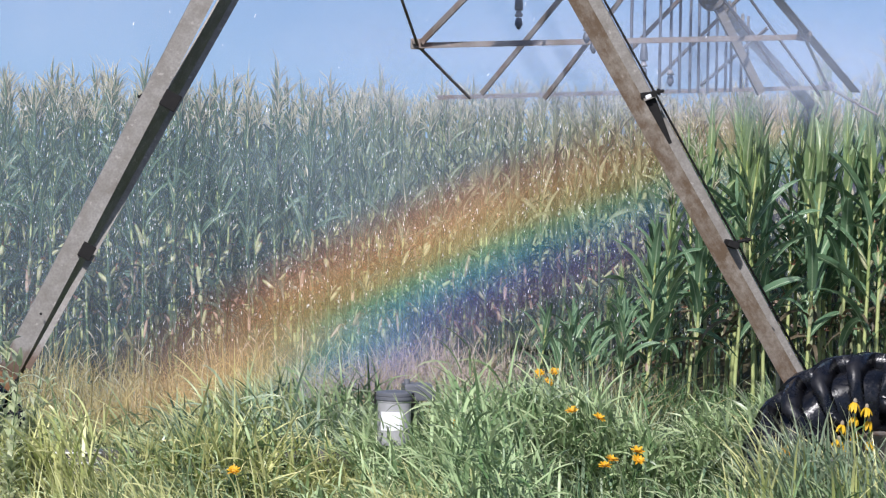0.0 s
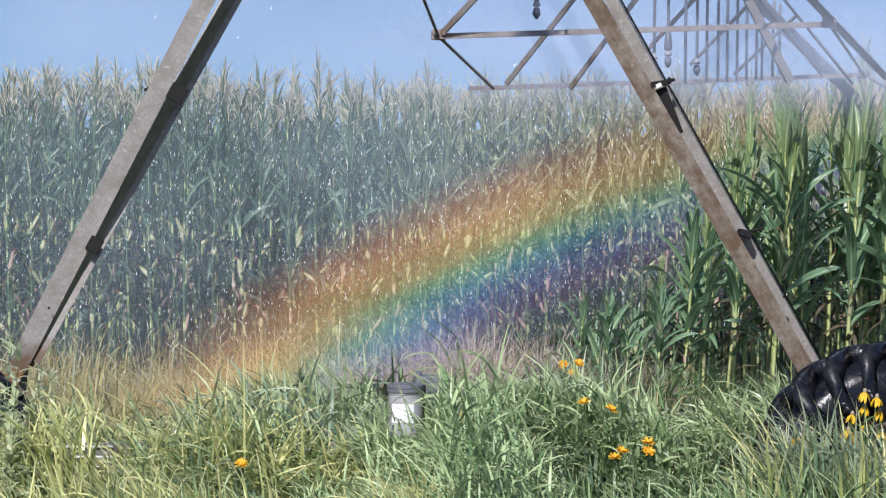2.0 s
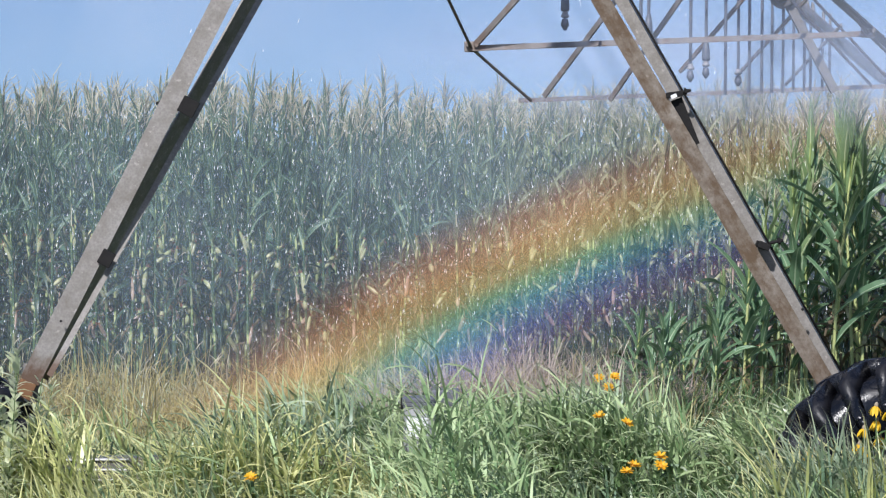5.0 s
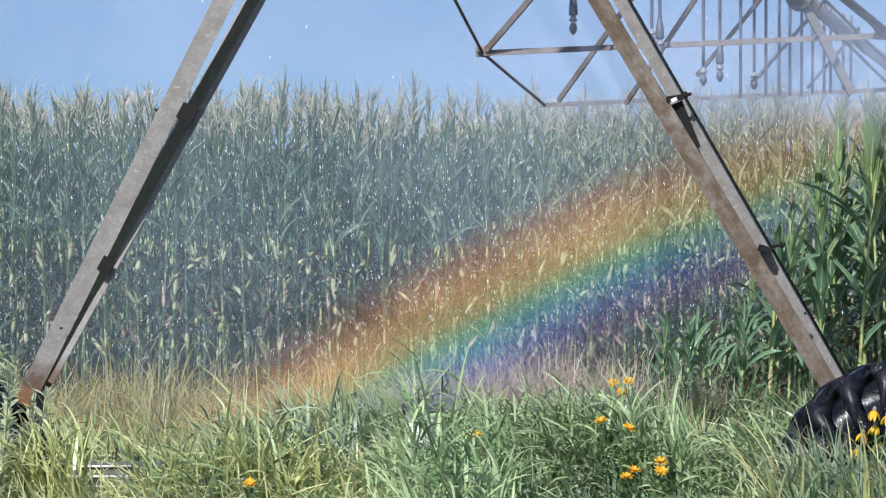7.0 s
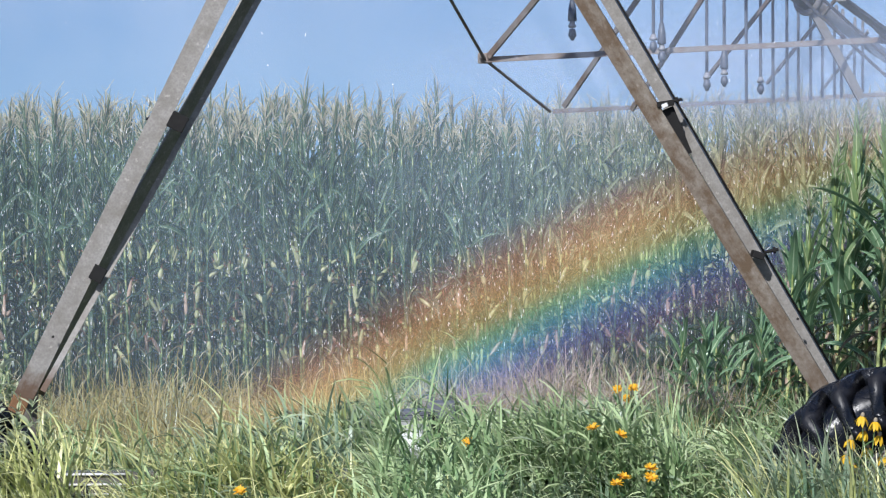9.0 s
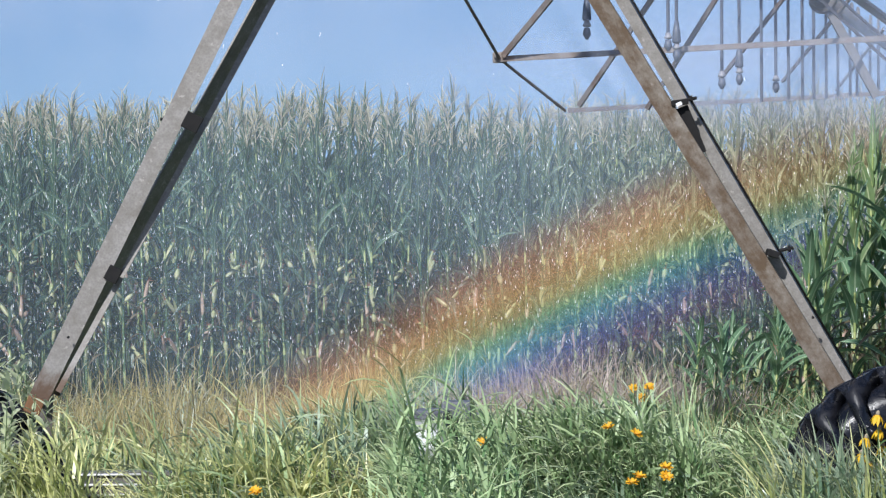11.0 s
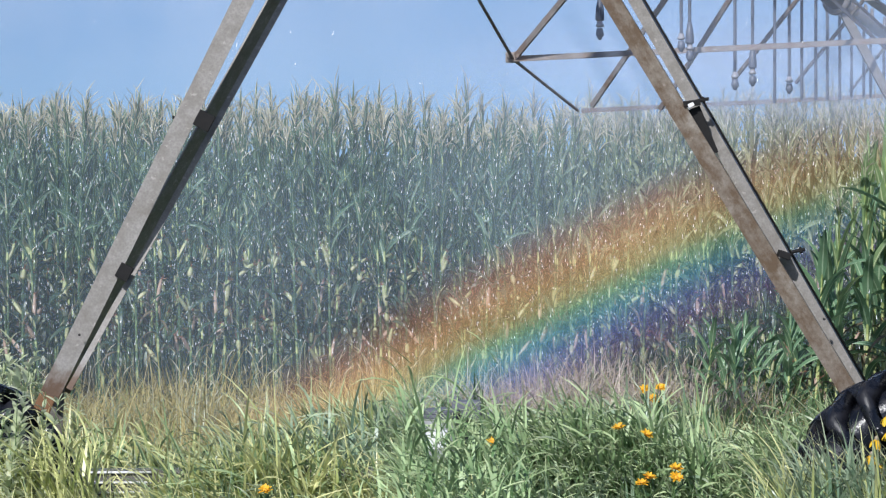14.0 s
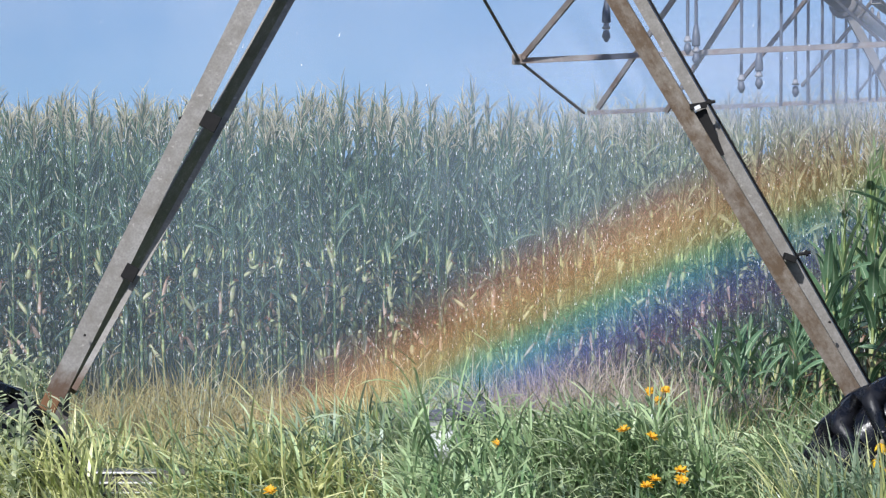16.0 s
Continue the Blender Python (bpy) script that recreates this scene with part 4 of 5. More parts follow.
for a in (-1.9, 1.15):   # clamps holding the lid
    turn = Matrix.Rotation(a, 4, "Z")
    bm = box(bmesh.new(), (0.02, 0.012, 0.07), turn @ Matrix.Translation((0, -0.115, 0.875)), 0.003)
    tube(bm, turn @ Vector((0, -0.118, 0.846)), turn @ Vector((0, -0.135, 0.852)), 0.006, 0.005, 8)
    part("lid_clamp", bm, PLATE, drive, "dark lid clamp")
drive.matrix_basis = Matrix.Translation(on_tower((0.017, 16.18, -0.044)))
bm = bmesh.new()
rows_l = [[bm.verts.new((0.102 * math.sin(a), -0.102 * math.cos(a), z)) for a in np.linspace(-1.0, 0.4, 12)] for z in (0.69, 0.802)]
for i in range(11):
    bm.faces.new((rows_l[0][i], rows_l[0][i + 1], rows_l[1][i + 1], rows_l[1][i]))
part("label_plate", bm, LABEL_WHITE, drive, "white label wrapped round the drum")
bm = box(bmesh.new(), (0.17, 0.16, 0.1), Matrix(), 0.015)
tube(bm, (-0.06, 0, 0.05), (-0.06, 0, 0.075), 0.02, 0.018, 10)
tube(bm, (0.08, -0.02, -0.02), (0.14, -0.02, -0.05), 0.022, 0.022, 10)
jb = part("junction_box", bm, MOTOR_GREY, tower, "grey junction box beside the motor")
jb.matrix_basis = Matrix.Translation(on_tower((0.168, 16.3, 0.862)))
bm = bmesh.new()
tube(bm, on_tower((0.15, 16.3, 0.6)), on_tower((0.15, 16.3, 0.83)), 0.035, 0.035, 12)
part("motor_post", bm, MOTOR_GREY, tower)

# ---- span: pipe, truss and drop hoses ----
APEX, PB, PC = Vector((-0.144, 16.0, 5.2)), Vector((2.90, 20.0, 3.51)), Vector((4.08, 22.3, 3.06))
span = thing("irrigation_span", pose(APEX.x, APEX.y, 0), "galvanised truss span with water pipe and hanging drop hoses", "irrigator")


def on_span(p):
    return Vector(p) - Vector((APEX.x, APEX.y, 0))


bm = bmesh.new()
PD = PC + (PC - PB) * 0.6
for a, b in ((APEX - (PB - APEX) * 0.12, APEX), (APEX, PB), (PB, PC), (PC, PD)):
    r = 0.075 if a.y < 19.9 else 0.05
    tube(bm, on_span(a), on_span(b), r, r, 16)
for f in np.linspace(0.1, 1.0, 5):
    p = APEX.lerp(PB, f)
    d = (PB - APEX).normalized()
    tube(bm, on_span(p - d * 0.02), on_span(p + d * 0.02), 0.11, 0.11, 16)
part("pipe", bm, PIPE_STEEL, span, "weathered galvanised water pipe", True)
bm = bmesh.new()
extrude_profile(bm, [(-0.3, -0.02), (0.3, -0.02), (0.3, 0.02), (-0.3, 0.02)], on_span((-0.55, 16, 5.02)), on_span((0.25, 16, 5.02)), (0, 1, 0))
part("tower_saddle", bm, SPAN_STEEL, span)


def bar(name, a, b, w, mat=None, side=(0, 0, 1), label=""):
    bm = bmesh.new()
    extrude_profile(bm, angle_profile(w, w, 0.007), on_span(a), on_span(b), side)
    return part(name, bm, mat or SPAN_STEEL, span, label)


def brace(a, b, w, label=""):
    """A flat-faced angle brace with a narrow rear flange."""
    bm = bmesh.new()
    extrude_profile(bm, [(-w / 2, 0), (w / 2, 0), (w / 2, 0.02), (w / 2 - 0.006, 0.02), (w / 2 - 0.006, 0.006), (-w / 2, 0.006)], on_span(a), on_span(b), (Vector(b) - Vector(a)).cross(Vector((-0.2, -1, 0.35))))
    return part("diagonal", bm, SPAN_STEEL, span, label)


def rod(a, b, r):
    bm = tube(bmesh.new(), on_span(a), on_span(b), r, r, 8)
    return part("truss_rod", bm, SPAN_STEEL, span)


J1L, J1R, J2L, J2R = Vector((0.520, 18.87, 3.045)), Vector((3.256, 18.8, 3.165)), Vector((1.15, 22.0, 2.77)), Vector((4.41, 22.0, 2.92))
bar("cross_member", J1L, J1R, 0.040, label="long horizontal angle between the truss joints")
bar("cross_member", J2L, J2R, 0.036)
RT = Vector((0.272, 18.2, 3.417))
for a, b, r in ((J1L, RT, 0.011), (RT, (0.057, 17.5, 3.85), 0.011), ((0.057, 17.5, 3.85), APEX, 0.011), (J1L, (0.996, 19.5, 2.706), 0.011),
                (J1R, J2R, 0.012), ((2.83, 18.0, 3.42), J1R, 0.012), (J2R, (4.8, 21.9, 2.7), 0.012)):
    rod(a, b, r)
brace(J1L, (1.002, 18.3, 3.613), 0.040, "slanting angle brace")
for a, b, w in (((1.094, 19.6, 2.74), (1.477, 19.0, 3.325), 0.058),
                ((1.594, 19.8, 2.721), (2.015, 19.0, 3.461), 0.055),
                ((2.163, 20.2, 2.943), (2.535, 19.4, 3.488), 0.045),
                ((2.697, 20.8, 2.943), (2.991, 20.0, 3.397), 0.036),
                ((3.223, 21.6, 2.906), (3.305, 20.6, 3.168), 0.036),
                ((3.741, 20.8, 2.874), (3.01, 19.6, 3.307), 0.05),
                ((3.932, 20.6, 2.805), (3.009, 19.0, 3.32), 0.045)):
    a, b = Vector(a), Vector(b)
    brace(a, b + (b - a) * 0.5, 0.6 * w)   # runs on up to the pipe
bm = bmesh.new()
extrude_profile(bm, angle_profile(0.062, 0.05, 0.01), on_span((3.28, 19.95, 2.8)), on_span((2.56, 20.02, 4.15)), (1, 0, 0))
part("far_leg", bm, PIPE_STEEL, span, "weathered leg at the far end of the span")
bar("side_chord", (2.79, 18.0, 3.41), (4.14, 20.5, 2.87), 0.070, PIPE_STEEL, label="dark weathered angle beside the truss rod")
for j in (J1L, J1R, J2R):
    bm = box(bmesh.new(), (0.10, 0.03, 0.075), Matrix.Translation(on_span(j + Vector((0, 0, 0.01)))), 0.012)
    for dx in (-0.03, 0.03):
        tube(bm, on_span(j + Vector((dx, -0.05, 0.02))), on_span(j + Vector((dx, 0.03, 0.02))), 0.014, 0.014, 6)
    part("joint_plate", bm, SPAN_STEEL, span, "bolted joint plate")


WEIGHTED, LIGHT = (0, 2, 4), (1, 3, 6)   # drops whose fittings can be made out


def drop(x, y, z, top, kind):
    """A drop hose with its weight and spray nozzle, hung from the pipe."""
    heavy, fitted = kind in WEIGHTED, kind in WEIGHTED + LIGHT
    bm = bmesh.new()
    tube(bm, on_span((x, y, z + (0.2 if heavy else 0.09 if fitted else 0.05))), on_span((x, y, top)), 0.0115, 0.0115, 8)
    hose = part("drop_hose", bm, HOSE, span, "dark drop hose with weight and nozzle" if heavy else "dark drop hose")
    if not fitted:
        return
    m = Matrix.Translation(on_span((x, y, z)))
    if heavy:
        part("weight", lathe(bmesh.new(), [(0.0, 0.27), (0.014, 0.27), (0.026, 0.20), (0.030, 0.135), (0.026, 0.125), (0.0, 0.125)], 14, m), HOSE, hose, "", True)
    part("nozzle", lathe(bmesh.new(), [(0.0, 0.125), (0.016, 0.125), (0.02, 0.105), (0.027, 0.1), (0.027, 0.088), (0.018, 0.082), (0.0, 0.08)], 14, m), NOZZLE_WHITE, hose, "grey plastic nozzle", True)
    part("splash_plate", lathe(bmesh.new(), [(0.0, 0.08), (0.018, 0.075), (0.025, 0.05), (0.028, 0.03), (0.019, 0.02), (0.010, 0.0), (0.0, 0.0)], 14, m), HOSE, hose, "", True)


DROPS = [(1.064, 18.0, 3.128), (1.644, 18.56, 3.073), (1.706, 18.62, 3.007), (2.047, 18.95, 2.828), (2.195, 19.19, 2.863), (2.388, 19.51, 2.707),
         (2.516, 19.71, 2.825), (2.629, 19.89, 2.737), (2.758, 20.09, 2.743), (2.864, 20.25, 2.747), (2.98, 20.42, 2.752), (3.093, 20.59, 2.777),
         (3.212, 20.77, 2.782), (3.278, 20.86, 2.784), (3.407, 21.04, 2.812), (3.49, 21.16, 2.836)]
for i, (x, y, z) in enumerate(DROPS):
    f = (x - APEX.x) / (PB.x - APEX.x)
    top = APEX.z + (PB.z - APEX.z) * f if f < 1 else PB.z + (PC.z - PB.z) * (x - PB.x) / (PC.x - PB.x)
    drop(x, y, z, max(top, z + 0.5), i)
    # gooseneck from the crown of the pipe
    px = Vector((x, APEX.y + (PB.y - APEX.y) * f, top)) if f < 1 else Vector((x, PB.y + (PC.y - PB.y) * (x - PB.x) / (PC.x - PB.x), top))
    bm = bmesh.new()
    top = max(top, z + 0.5)
    pts = [Vector((x, y, top - 0.02)).lerp(px, s) + Vector((0, 0, 0.14 * math.sin(math.pi * s))) for s in np.linspace(0, 1, 7)]
    for a, b in zip(pts, pts[1:]):
        tube(bm, on_span(a), on_span(b), 0.011, 0.011, 6)
    part("gooseneck", bm, PIPE_STEEL, span)


# ---- wild flowers ----
def petal_ring(count, length, width, lean, bend, seed, height=0.0):
    rng = np.random.default_rng(seed)
    a = np.arange(count) * 2 * np.pi / count + rng.normal(0, 0.12, count)
    base = np.stack([np.cos(a) * 0.008, np.sin(a) * 0.008, np.full(count, height)], 1)
    return ribbons(base, a, np.full(count, lean) + rng.normal(0, 0.12, count), np.full(count, bend) + rng.normal(0, 0.15, count), np.full(count, length) * rng.uniform(0.85, 1.1, count),
                   np.full(count, width), 4, rng, 3, 0.15, 1.2, rng.normal(0, 0.2, count), 0.45, 0.6)


def flower_plant(name, label, heads, seed, cone=False, leaves=14):
    """A plant with one stem to each head; heads are places in the world."""
    rng = np.random.default_rng(seed)
    hx, hy = np.mean([h[0] for h in heads]), np.mean([h[1] for h in heads]) + 0.05
    root = Vector((hx, hy, float(ground_height(np.array(hx), np.array(hy)))))
    ob = thing(name, Matrix.Translation(root), label, "flower", "flowers in the meadow grass")
    for hx, hy, hz in heads:
        h = Vector((hx, hy, hz)) - root
        mid = Vector((h.x * 0.45 + rng.normal(0, 0.02), h.y * 0.45, h.z * 0.55))
        pts = [Vector((rng.normal(0, 0.015), rng.normal(0, 0.015), 0)), mid, h.lerp(mid, 0.15), h]
        v = tubes(np.array(pts[:-1]), np.array(pts[1:]), np.array([0.005, 0.004, 0.003]), np.array([0.004, 0.003, 0.003]), 5)
        stem = part("stem", mesh_from("stem", *v, [WEED]), WEED, ob)
        n = leaves // len(heads) + 3
        f = rng.uniform(0.25, 0.9, n)
        base = np.array([pts[0].lerp(h, k) for k in f])
        v = ribbons(base, rng.uniform(0, 6.28, n), rng.uniform(0.5, 1.0, n), rng.uniform(0.3, 1.1, n), rng.uniform(0.07, 0.15, n), rng.uniform(0.018, 0.035, n), 5, rng, 3, 0.25, 1.2, None, 0.8, 0.3)
        part("leaves", mesh_from("leaves", *v, [WEED]), WEED, stem)
        tilt = Euler((radians(rng.uniform(15, 50)), 0, radians(rng.uniform(-40, 40)))) if not cone else Euler((radians(rng.uniform(-12, 12)), radians(rng.uniform(-12, 12)), 0))
        mt = Matrix.LocRotScale(h, tilt, None)
        if cone:
            v = petal_ring(9, 0.062, 0.021, 2.45, 0.55, int(rng.integers(999)), 0.0)
            petals = mesh_from("petals", *v, [PETAL_YELLOW])
            bm = lathe(bmesh.new(), [(0.0, -0.010), (0.009, -0.006), (0.012, 0.006), (0.009, 0.019), (0.0, 0.025)], 10)
            disc, dm = bm, DISC_GREY
        else:
            v = join([petal_ring(11, 0.038, 0.015, 1.15, 0.35, int(rng.integers(999))), petal_ring(9, 0.034, 0.016, 0.75, 0.4, int(rng.integers(999)), 0.004)])
            petals = mesh_from("petals", *v, [PETAL_GOLD])
            disc, dm = lathe(bmesh.new(), [(0.0, -0.004), (0.014, 0.0), (0.013, 0.008), (0.0, 0.013)], 10), DISC_GOLD
        head = part("flower_head", disc, dm, ob, "drooping yellow head with grey-brown cone" if cone else "golden yellow flower head", True)
        head.matrix_basis = mt
        part("petals", petals, None, head)
    return ob


def weed(x, y, height, seed, label, mat):
    """A bushy leafy weed: side stems with many small pale leaves and budding tips."""
    rng = np.random.default_rng(seed)
    ob = thing("meadow_weed", Matrix.Translation((x, y, float(ground_height(np.array(x), np.array(y))))), label, "weed", "weeds in the meadow")
    for k in range(9):
        a, sp = rng.uniform(0, 6.28), rng.uniform(0.02, 0.28)
        h = height * rng.uniform(0.65, 1.0)
        top = np.array([math.cos(a) * sp * h, math.sin(a) * sp * h, h])
        v = tubes(np.zeros((1, 3)), top[None], np.array([0.006]), np.array([0.002]), 5)
        stem = part("stem", mesh_from("stem", *v, [WEED]), WEED, ob)
        n = 42
        f = rng.uniform(0.15, 1.0, n)
        v = ribbons(top[None] * f[:, None], rng.uniform(0, 6.28, n), rng.uniform(0.3, 1.1, n), rng.uniform(0.2, 1.2, n), rng.uniform(0.07, 0.14, n) * (1.2 - 0.4 * f), rng.uniform(0.03, 0.052, n) * (1.2 - 0.5 * f),
                    5, rng, 3, 0.25, 1.2, rng.normal(0, 0.5, n), 0.7, 0.35)
        part("leaves", mesh_from("leaves", *v, [mat]), mat, stem)
    return ob


LEAFY = "pale green leafy weed beside the tyre"
for i, (x, y, h) in enumerate(((-2.95, 18.4, 1.22), (-2.78, 18.2, 1.08), (-2.62, 18.3, 0.9), (-2.86, 18.6, 1.15), (-2.52, 18.5, 0.78), (-3.1, 18.3, 1.3), (-2.72, 18.7, 1.0),
                               (-2.3, 14.7, 1.26), (-2.24, 14.8, 1.14), (-2.14, 14.7, 0.9), (-2.38, 14.9, 1.3), (-2.02, 14.75, 0.66), (-2.28, 14.5, 0.85), (-2.18, 14.45, 0.7), (-2.45, 14.6, 1.0))):
    weed(x, y, h, 70 + i, LEAFY, WEED_PALE)
for i, (x, y, h) in enumerate(((1.18, 15.62, 0.5), (1.3, 15.55, 0.46), (1.06, 15.6, 0.48), (1.42, 15.6, 0.44), (0.95, 15.55, 0.4))):
    weed(x, y, h, 90 + i, "leafy green weed low among the meadow flowers", WEED)

GOLD = "golden false sunflower standing in tall grass"
flower_plant("wild_sunflower", GOLD, [(1.42, 18.9, 0.775), (1.53, 18.9, 0.785), (1.48, 18.85, 0.715)], 1, leaves=24)
flower_plant("wild_sunflower", GOLD, [(1.05, 15.96, 0.775), (1.21, 15.95, 0.735)], 2)
flower_plant("wild_sunflower", GOLD, [(0.32, 15.95, 0.695)], 3)
flower_plant("wild_sunflower", "leafy golden false sunflower low in the grass", [(1.34, 15.5, 0.585), (1.34, 15.48, 0.535), (1.19, 15.5, 0.535), (1.15, 15.5, 0.50)], 4, leaves=50)
flower_plant("wild_sunflower", GOLD, [(-0.98, 15.6, 0.46)], 5)
flower_plant("wild_sunflower", GOLD, [(2.12, 15.1, 0.62)], 6)
CONE = "yellow coneflower with drooping petals by the tyre"
CONES = [(2.34, 0.72), (2.375, 0.80), (2.40, 0.66), (2.43, 0.93), (2.445, 0.845), (2.475, 0.75), (2.50, 0.90), (2.53, 0.82), (2.56, 0.70)]
for i, (x, z) in enumerate(CONES):
    flower_plant("coneflower", CONE, [(x, 14.85 + 0.05 * (i % 3), z)], 20 + i, True, 4)


# ---- spray: see-through sheets with the rainbow and haze painted in their colour ----
def painted_bow_material(name, strength, mist_share=0.175):
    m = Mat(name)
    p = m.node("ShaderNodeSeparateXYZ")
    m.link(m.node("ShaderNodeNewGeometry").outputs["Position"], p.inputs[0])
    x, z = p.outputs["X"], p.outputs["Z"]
    # distance from the ring's centre, fitted to the bow in the camera's view
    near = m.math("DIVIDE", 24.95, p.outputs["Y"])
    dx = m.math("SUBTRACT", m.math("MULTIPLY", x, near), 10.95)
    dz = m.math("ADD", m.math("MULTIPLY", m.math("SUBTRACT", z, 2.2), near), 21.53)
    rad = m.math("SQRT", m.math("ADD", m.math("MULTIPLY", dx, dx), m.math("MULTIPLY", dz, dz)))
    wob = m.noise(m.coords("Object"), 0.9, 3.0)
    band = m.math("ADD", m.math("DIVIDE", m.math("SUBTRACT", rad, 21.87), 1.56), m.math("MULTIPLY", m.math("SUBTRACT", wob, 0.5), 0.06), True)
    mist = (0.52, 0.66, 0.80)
    # the bow's bands and the haze tint are painted as fixed colours
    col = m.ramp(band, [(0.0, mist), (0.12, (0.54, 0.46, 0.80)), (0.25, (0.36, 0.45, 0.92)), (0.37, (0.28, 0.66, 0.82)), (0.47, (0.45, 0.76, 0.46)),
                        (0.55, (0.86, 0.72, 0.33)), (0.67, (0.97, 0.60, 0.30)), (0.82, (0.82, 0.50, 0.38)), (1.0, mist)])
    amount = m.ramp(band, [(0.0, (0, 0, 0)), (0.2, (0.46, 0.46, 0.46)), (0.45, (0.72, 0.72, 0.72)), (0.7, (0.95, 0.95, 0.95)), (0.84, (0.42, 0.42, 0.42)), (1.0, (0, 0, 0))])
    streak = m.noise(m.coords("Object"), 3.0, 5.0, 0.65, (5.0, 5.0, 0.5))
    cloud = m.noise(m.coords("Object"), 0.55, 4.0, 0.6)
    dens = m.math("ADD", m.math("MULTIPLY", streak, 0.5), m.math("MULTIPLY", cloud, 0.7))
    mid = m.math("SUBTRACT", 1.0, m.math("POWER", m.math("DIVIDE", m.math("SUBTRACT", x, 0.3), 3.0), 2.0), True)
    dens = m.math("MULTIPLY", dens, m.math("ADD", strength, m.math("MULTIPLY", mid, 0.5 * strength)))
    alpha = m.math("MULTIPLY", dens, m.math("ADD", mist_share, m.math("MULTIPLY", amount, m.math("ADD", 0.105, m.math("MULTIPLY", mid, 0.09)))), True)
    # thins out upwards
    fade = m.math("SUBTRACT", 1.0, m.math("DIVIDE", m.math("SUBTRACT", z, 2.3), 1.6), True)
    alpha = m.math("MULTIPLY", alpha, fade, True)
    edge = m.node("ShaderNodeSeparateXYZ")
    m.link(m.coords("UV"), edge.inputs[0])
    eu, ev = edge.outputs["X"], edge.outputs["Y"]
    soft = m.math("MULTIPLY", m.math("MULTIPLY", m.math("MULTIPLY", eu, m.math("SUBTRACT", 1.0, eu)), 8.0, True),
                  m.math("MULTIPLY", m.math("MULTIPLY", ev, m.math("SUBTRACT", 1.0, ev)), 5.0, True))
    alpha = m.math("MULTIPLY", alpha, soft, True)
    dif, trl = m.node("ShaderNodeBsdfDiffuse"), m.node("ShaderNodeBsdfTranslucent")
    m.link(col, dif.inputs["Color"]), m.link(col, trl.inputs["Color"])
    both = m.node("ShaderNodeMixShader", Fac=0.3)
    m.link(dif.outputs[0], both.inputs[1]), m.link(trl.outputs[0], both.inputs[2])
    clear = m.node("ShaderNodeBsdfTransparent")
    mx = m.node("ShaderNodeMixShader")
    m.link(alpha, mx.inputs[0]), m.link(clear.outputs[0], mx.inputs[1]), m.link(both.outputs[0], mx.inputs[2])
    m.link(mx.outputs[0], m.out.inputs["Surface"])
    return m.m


SPRAY, SPRAY_LOW = painted_bow_material("painted_bow_spray", 1.0), painted_bow_material("low_painted_bow_spray", 1.35, 0.04)


def mist_material(name, cz, hz, cx, hx, amount, tone):
    m = Mat(name)
    o = m.coords("Object")
    p = m.node("ShaderNodeSeparateXYZ")
    m.link(m.node("ShaderNodeNewGeometry").outputs["Position"], p.inputs[0])
    cloud = m.noise(o, 0.7, 5.0, 0.6)
    # thickest about (cx, cz), gone towards the rim of the cloud
    up = m.math("ABSOLUTE", m.math("DIVIDE", m.math("SUBTRACT", p.outputs["Z"], cz), hz))
    along_x = m.math("ABSOLUTE", m.math("DIVIDE", m.math("SUBTRACT", p.outputs["X"], cx), hx))
    fall = m.math("MULTIPLY", m.math("SUBTRACT", 1.0, up, True), m.math("SUBTRACT", 1.0, m.math("POWER", along_x, 2.0), True))
    alpha = m.math("MULTIPLY", m.math("MULTIPLY", cloud, amount), fall, True)
    edge = m.node("ShaderNodeSeparateXYZ")
    m.link(m.coords("UV"), edge.inputs[0])
    eu, ev = edge.outputs["X"], edge.outputs["Y"]
    soft = m.math("MULTIPLY", m.math("MULTIPLY", m.math("MULTIPLY", eu, m.math("SUBTRACT", 1.0, eu)), 8.0, True),
                  m.math("MULTIPLY", m.math("MULTIPLY", ev, m.math("SUBTRACT", 1.0, ev)), 5.0, True))
    alpha = m.math("MULTIPLY", alpha, soft, True)
    dif, trl = m.node("ShaderNodeBsdfDiffuse", Color=(*tone, 1)), m.node("ShaderNodeBsdfTranslucent", Color=(*tone, 1))
    both = m.node("ShaderNodeMixShader", Fac=0.3)
    m.link(dif.outputs[0], both.inputs[1]), m.link(trl.outputs[0], both.inputs[2])
    clear = m.node("ShaderNodeBsdfTransparent")
    mx = m.node("ShaderNodeMixShader")
    m.link(alpha, mx.inputs[0]), m.link(clear.outputs[0], mx.inputs[1]), m.link(both.outputs[0], mx.inputs[2])
    m.link(mx.outputs[0], m.out.inputs["Surface"])
    return m.m


# haze painted on sheets: mist tones follow the sky, HAZE lightens it
MIST = mist_material("nozzle_mist", 3.12, 0.55, 2.6, 3.2, 0.5, (0.385, 0.465, 0.63))
MIST_NEAR = mist_material("thin_nozzle_mist", 2.95, 0.80, 3.1, 2.7, 0.62, (0.46, 0.53, 0.69))
HAZE = mist_material("painted_haze", 3.9, 1.8, -1.5, 8.5, 0.34, (0.88, 0.87, 0.88))


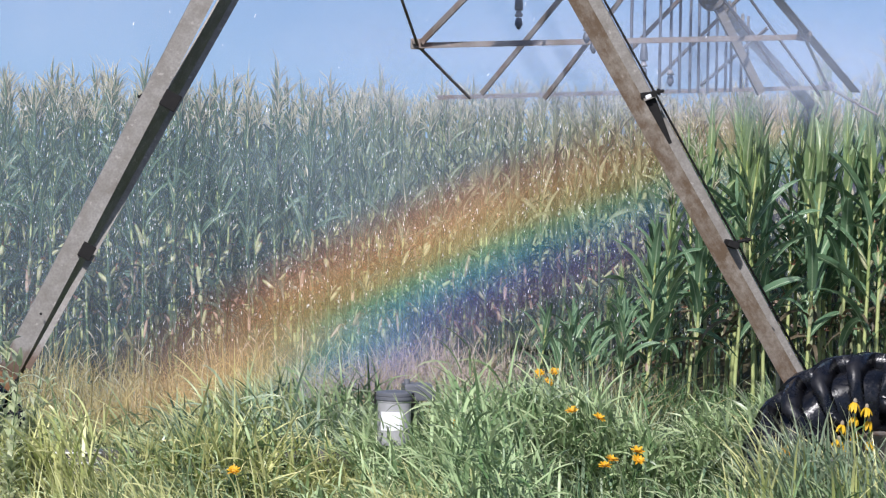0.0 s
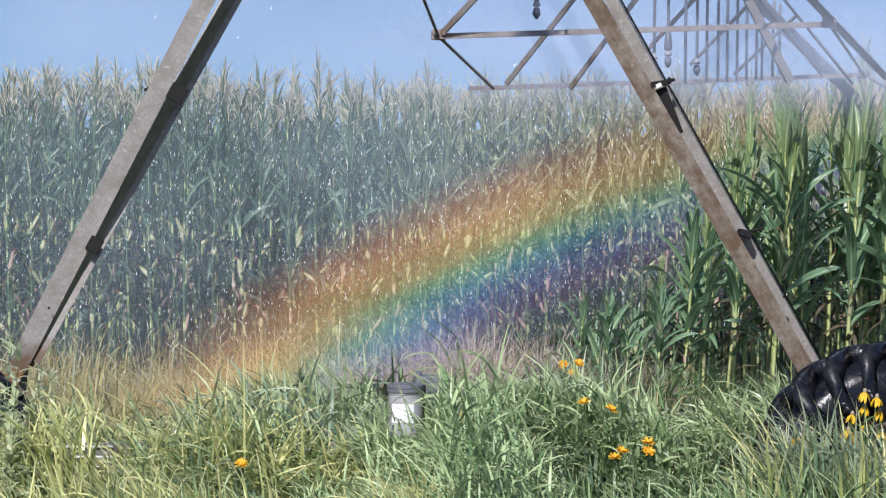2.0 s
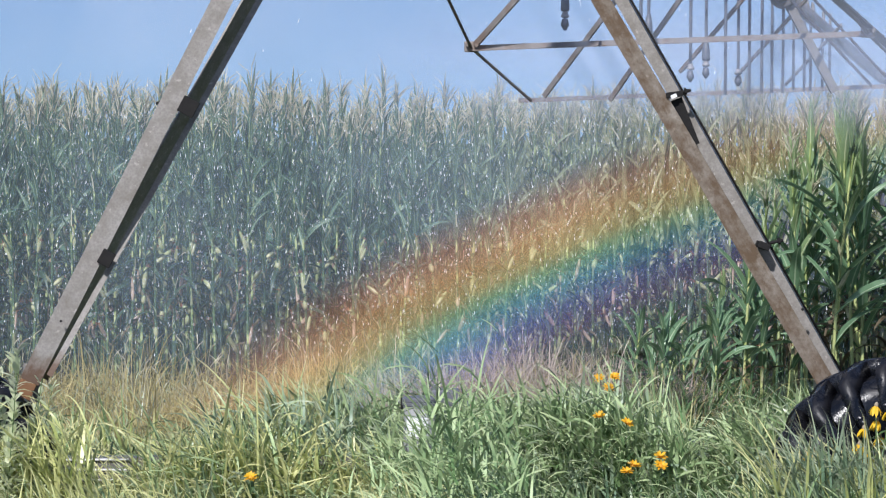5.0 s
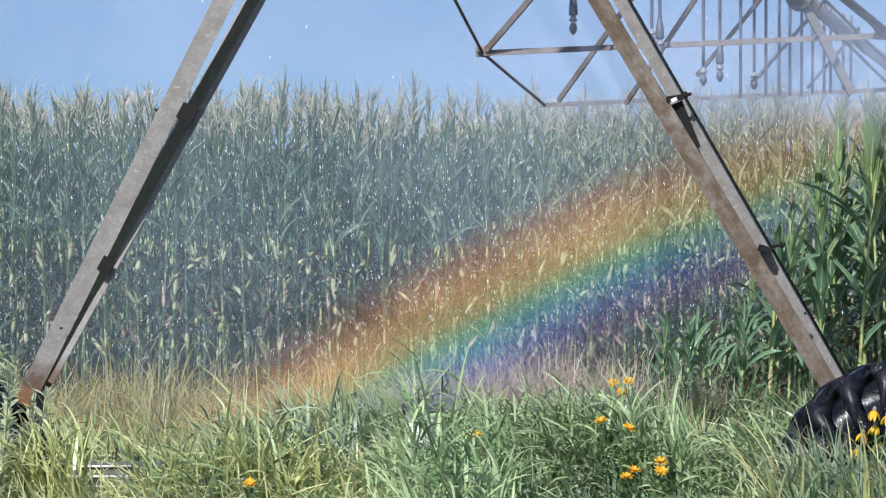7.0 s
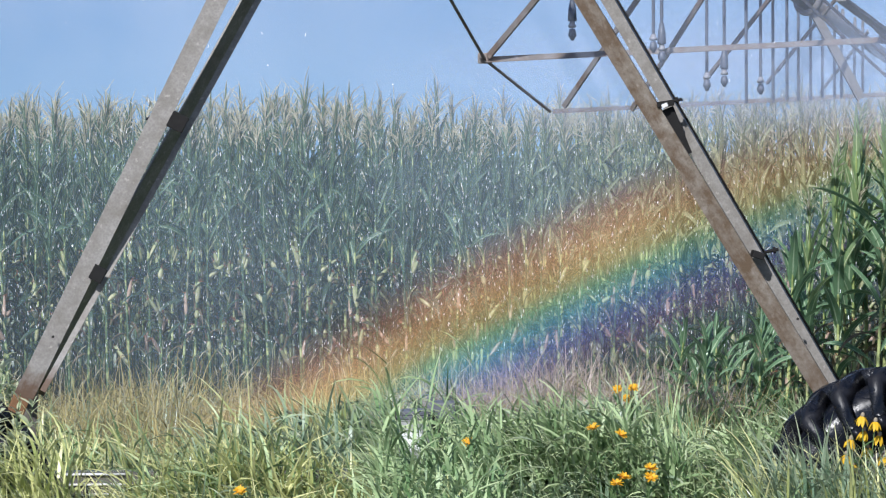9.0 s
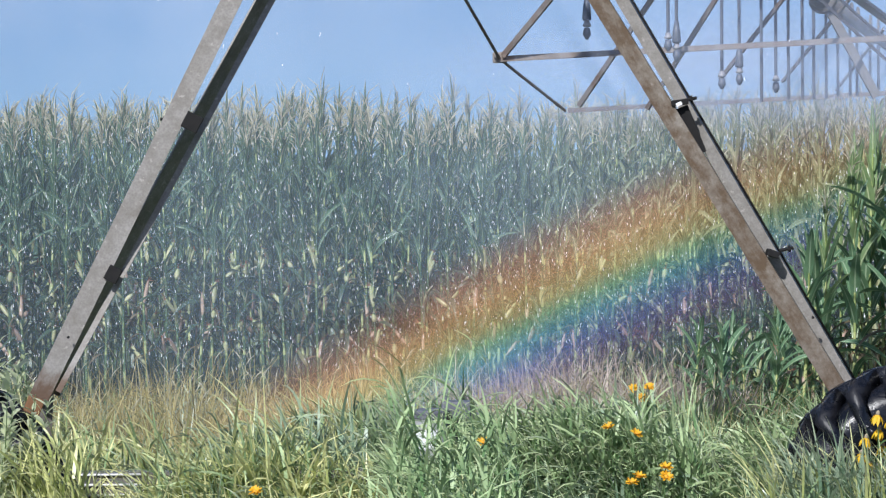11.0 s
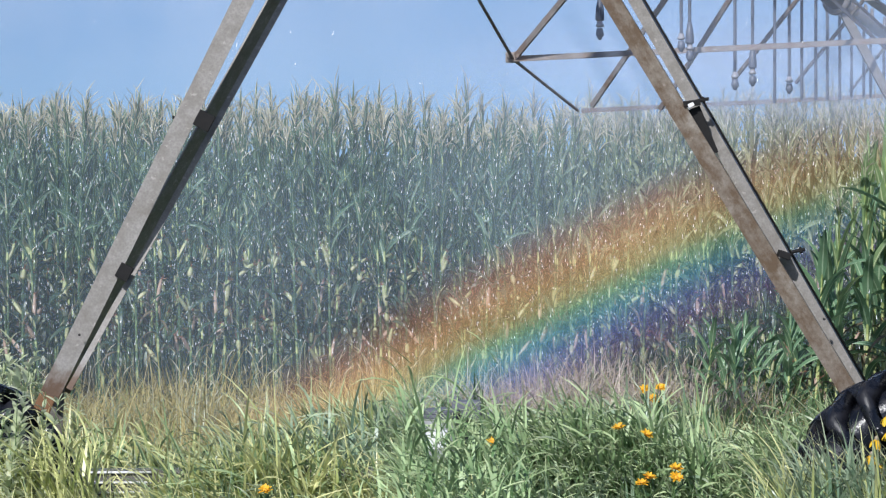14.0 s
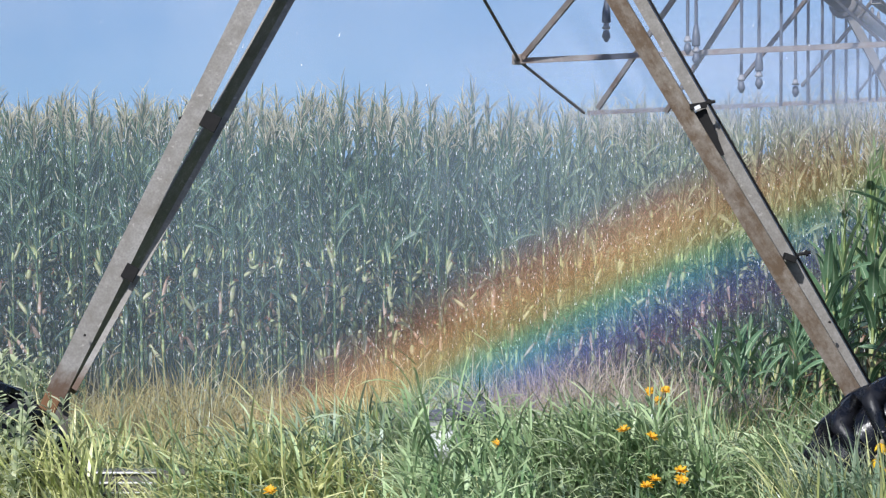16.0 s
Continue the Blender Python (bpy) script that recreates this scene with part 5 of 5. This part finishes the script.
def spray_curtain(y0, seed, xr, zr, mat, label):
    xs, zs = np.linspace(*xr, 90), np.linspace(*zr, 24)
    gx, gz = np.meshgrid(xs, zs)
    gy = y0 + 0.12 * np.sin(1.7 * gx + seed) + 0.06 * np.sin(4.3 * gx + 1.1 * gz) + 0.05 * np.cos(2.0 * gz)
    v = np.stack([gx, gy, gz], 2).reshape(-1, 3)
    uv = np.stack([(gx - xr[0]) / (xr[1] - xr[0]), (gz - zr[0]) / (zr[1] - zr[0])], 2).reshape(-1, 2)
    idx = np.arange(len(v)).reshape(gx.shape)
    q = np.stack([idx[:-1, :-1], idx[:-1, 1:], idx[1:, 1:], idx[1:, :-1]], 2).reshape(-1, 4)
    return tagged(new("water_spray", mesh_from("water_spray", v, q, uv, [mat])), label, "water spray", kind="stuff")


BOW = "see-through spray sheet with a painted rainbow and haze"
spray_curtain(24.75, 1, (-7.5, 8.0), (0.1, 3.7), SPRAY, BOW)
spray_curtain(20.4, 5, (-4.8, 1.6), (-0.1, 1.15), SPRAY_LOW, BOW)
MISTY = "see-through sheet painted as nozzle mist and haze"
for i, y in enumerate((20.4, 21.2, 21.9)):
    spray_curtain(y, 6 + i, (-1.2, 5.6), (1.5, 4.0), MIST, MISTY)
spray_curtain(17.5, 9, (0.0, 5.8), (2.3, 3.9), MIST_NEAR, MISTY)
spray_curtain(25.3, 7, (-8.5, 9.5), (2.2, 5.8), HAZE, MISTY)


def glints_and_drops():
    """White flecks standing in for glints on the wet corn, and a few falling drops."""
    rng = np.random.default_rng(12)
    n = 4000
    y = np.where(rng.random(n) < 0.04, rng.uniform(16.8, 22, n), rng.uniform(23.2, 25.6, n))
    p = np.stack([rng.uniform(-4.5, 6.5, n), y, np.where(y < 22, rng.uniform(0.9, 4.2, n), rng.uniform(0.6, 2.7, n))], 1)
    ln = rng.uniform(0.006, 0.03, n)
    a, b = p, p + np.stack([rng.normal(0, 0.003, n), rng.normal(0, 0.003, n), ln], 1)
    v, q, uv = tubes(a, b, rng.uniform(0.0012, 0.004, n), np.full(n, 0.0012), 4)
    tagged(new("glint_flecks_and_drops", mesh_from("glint_flecks_and_drops", v, q, uv, [DROP_GLINT])), "white flecks painted as wet-leaf glints, with a few falling drops", "water", kind="stuff")


glints_and_drops()
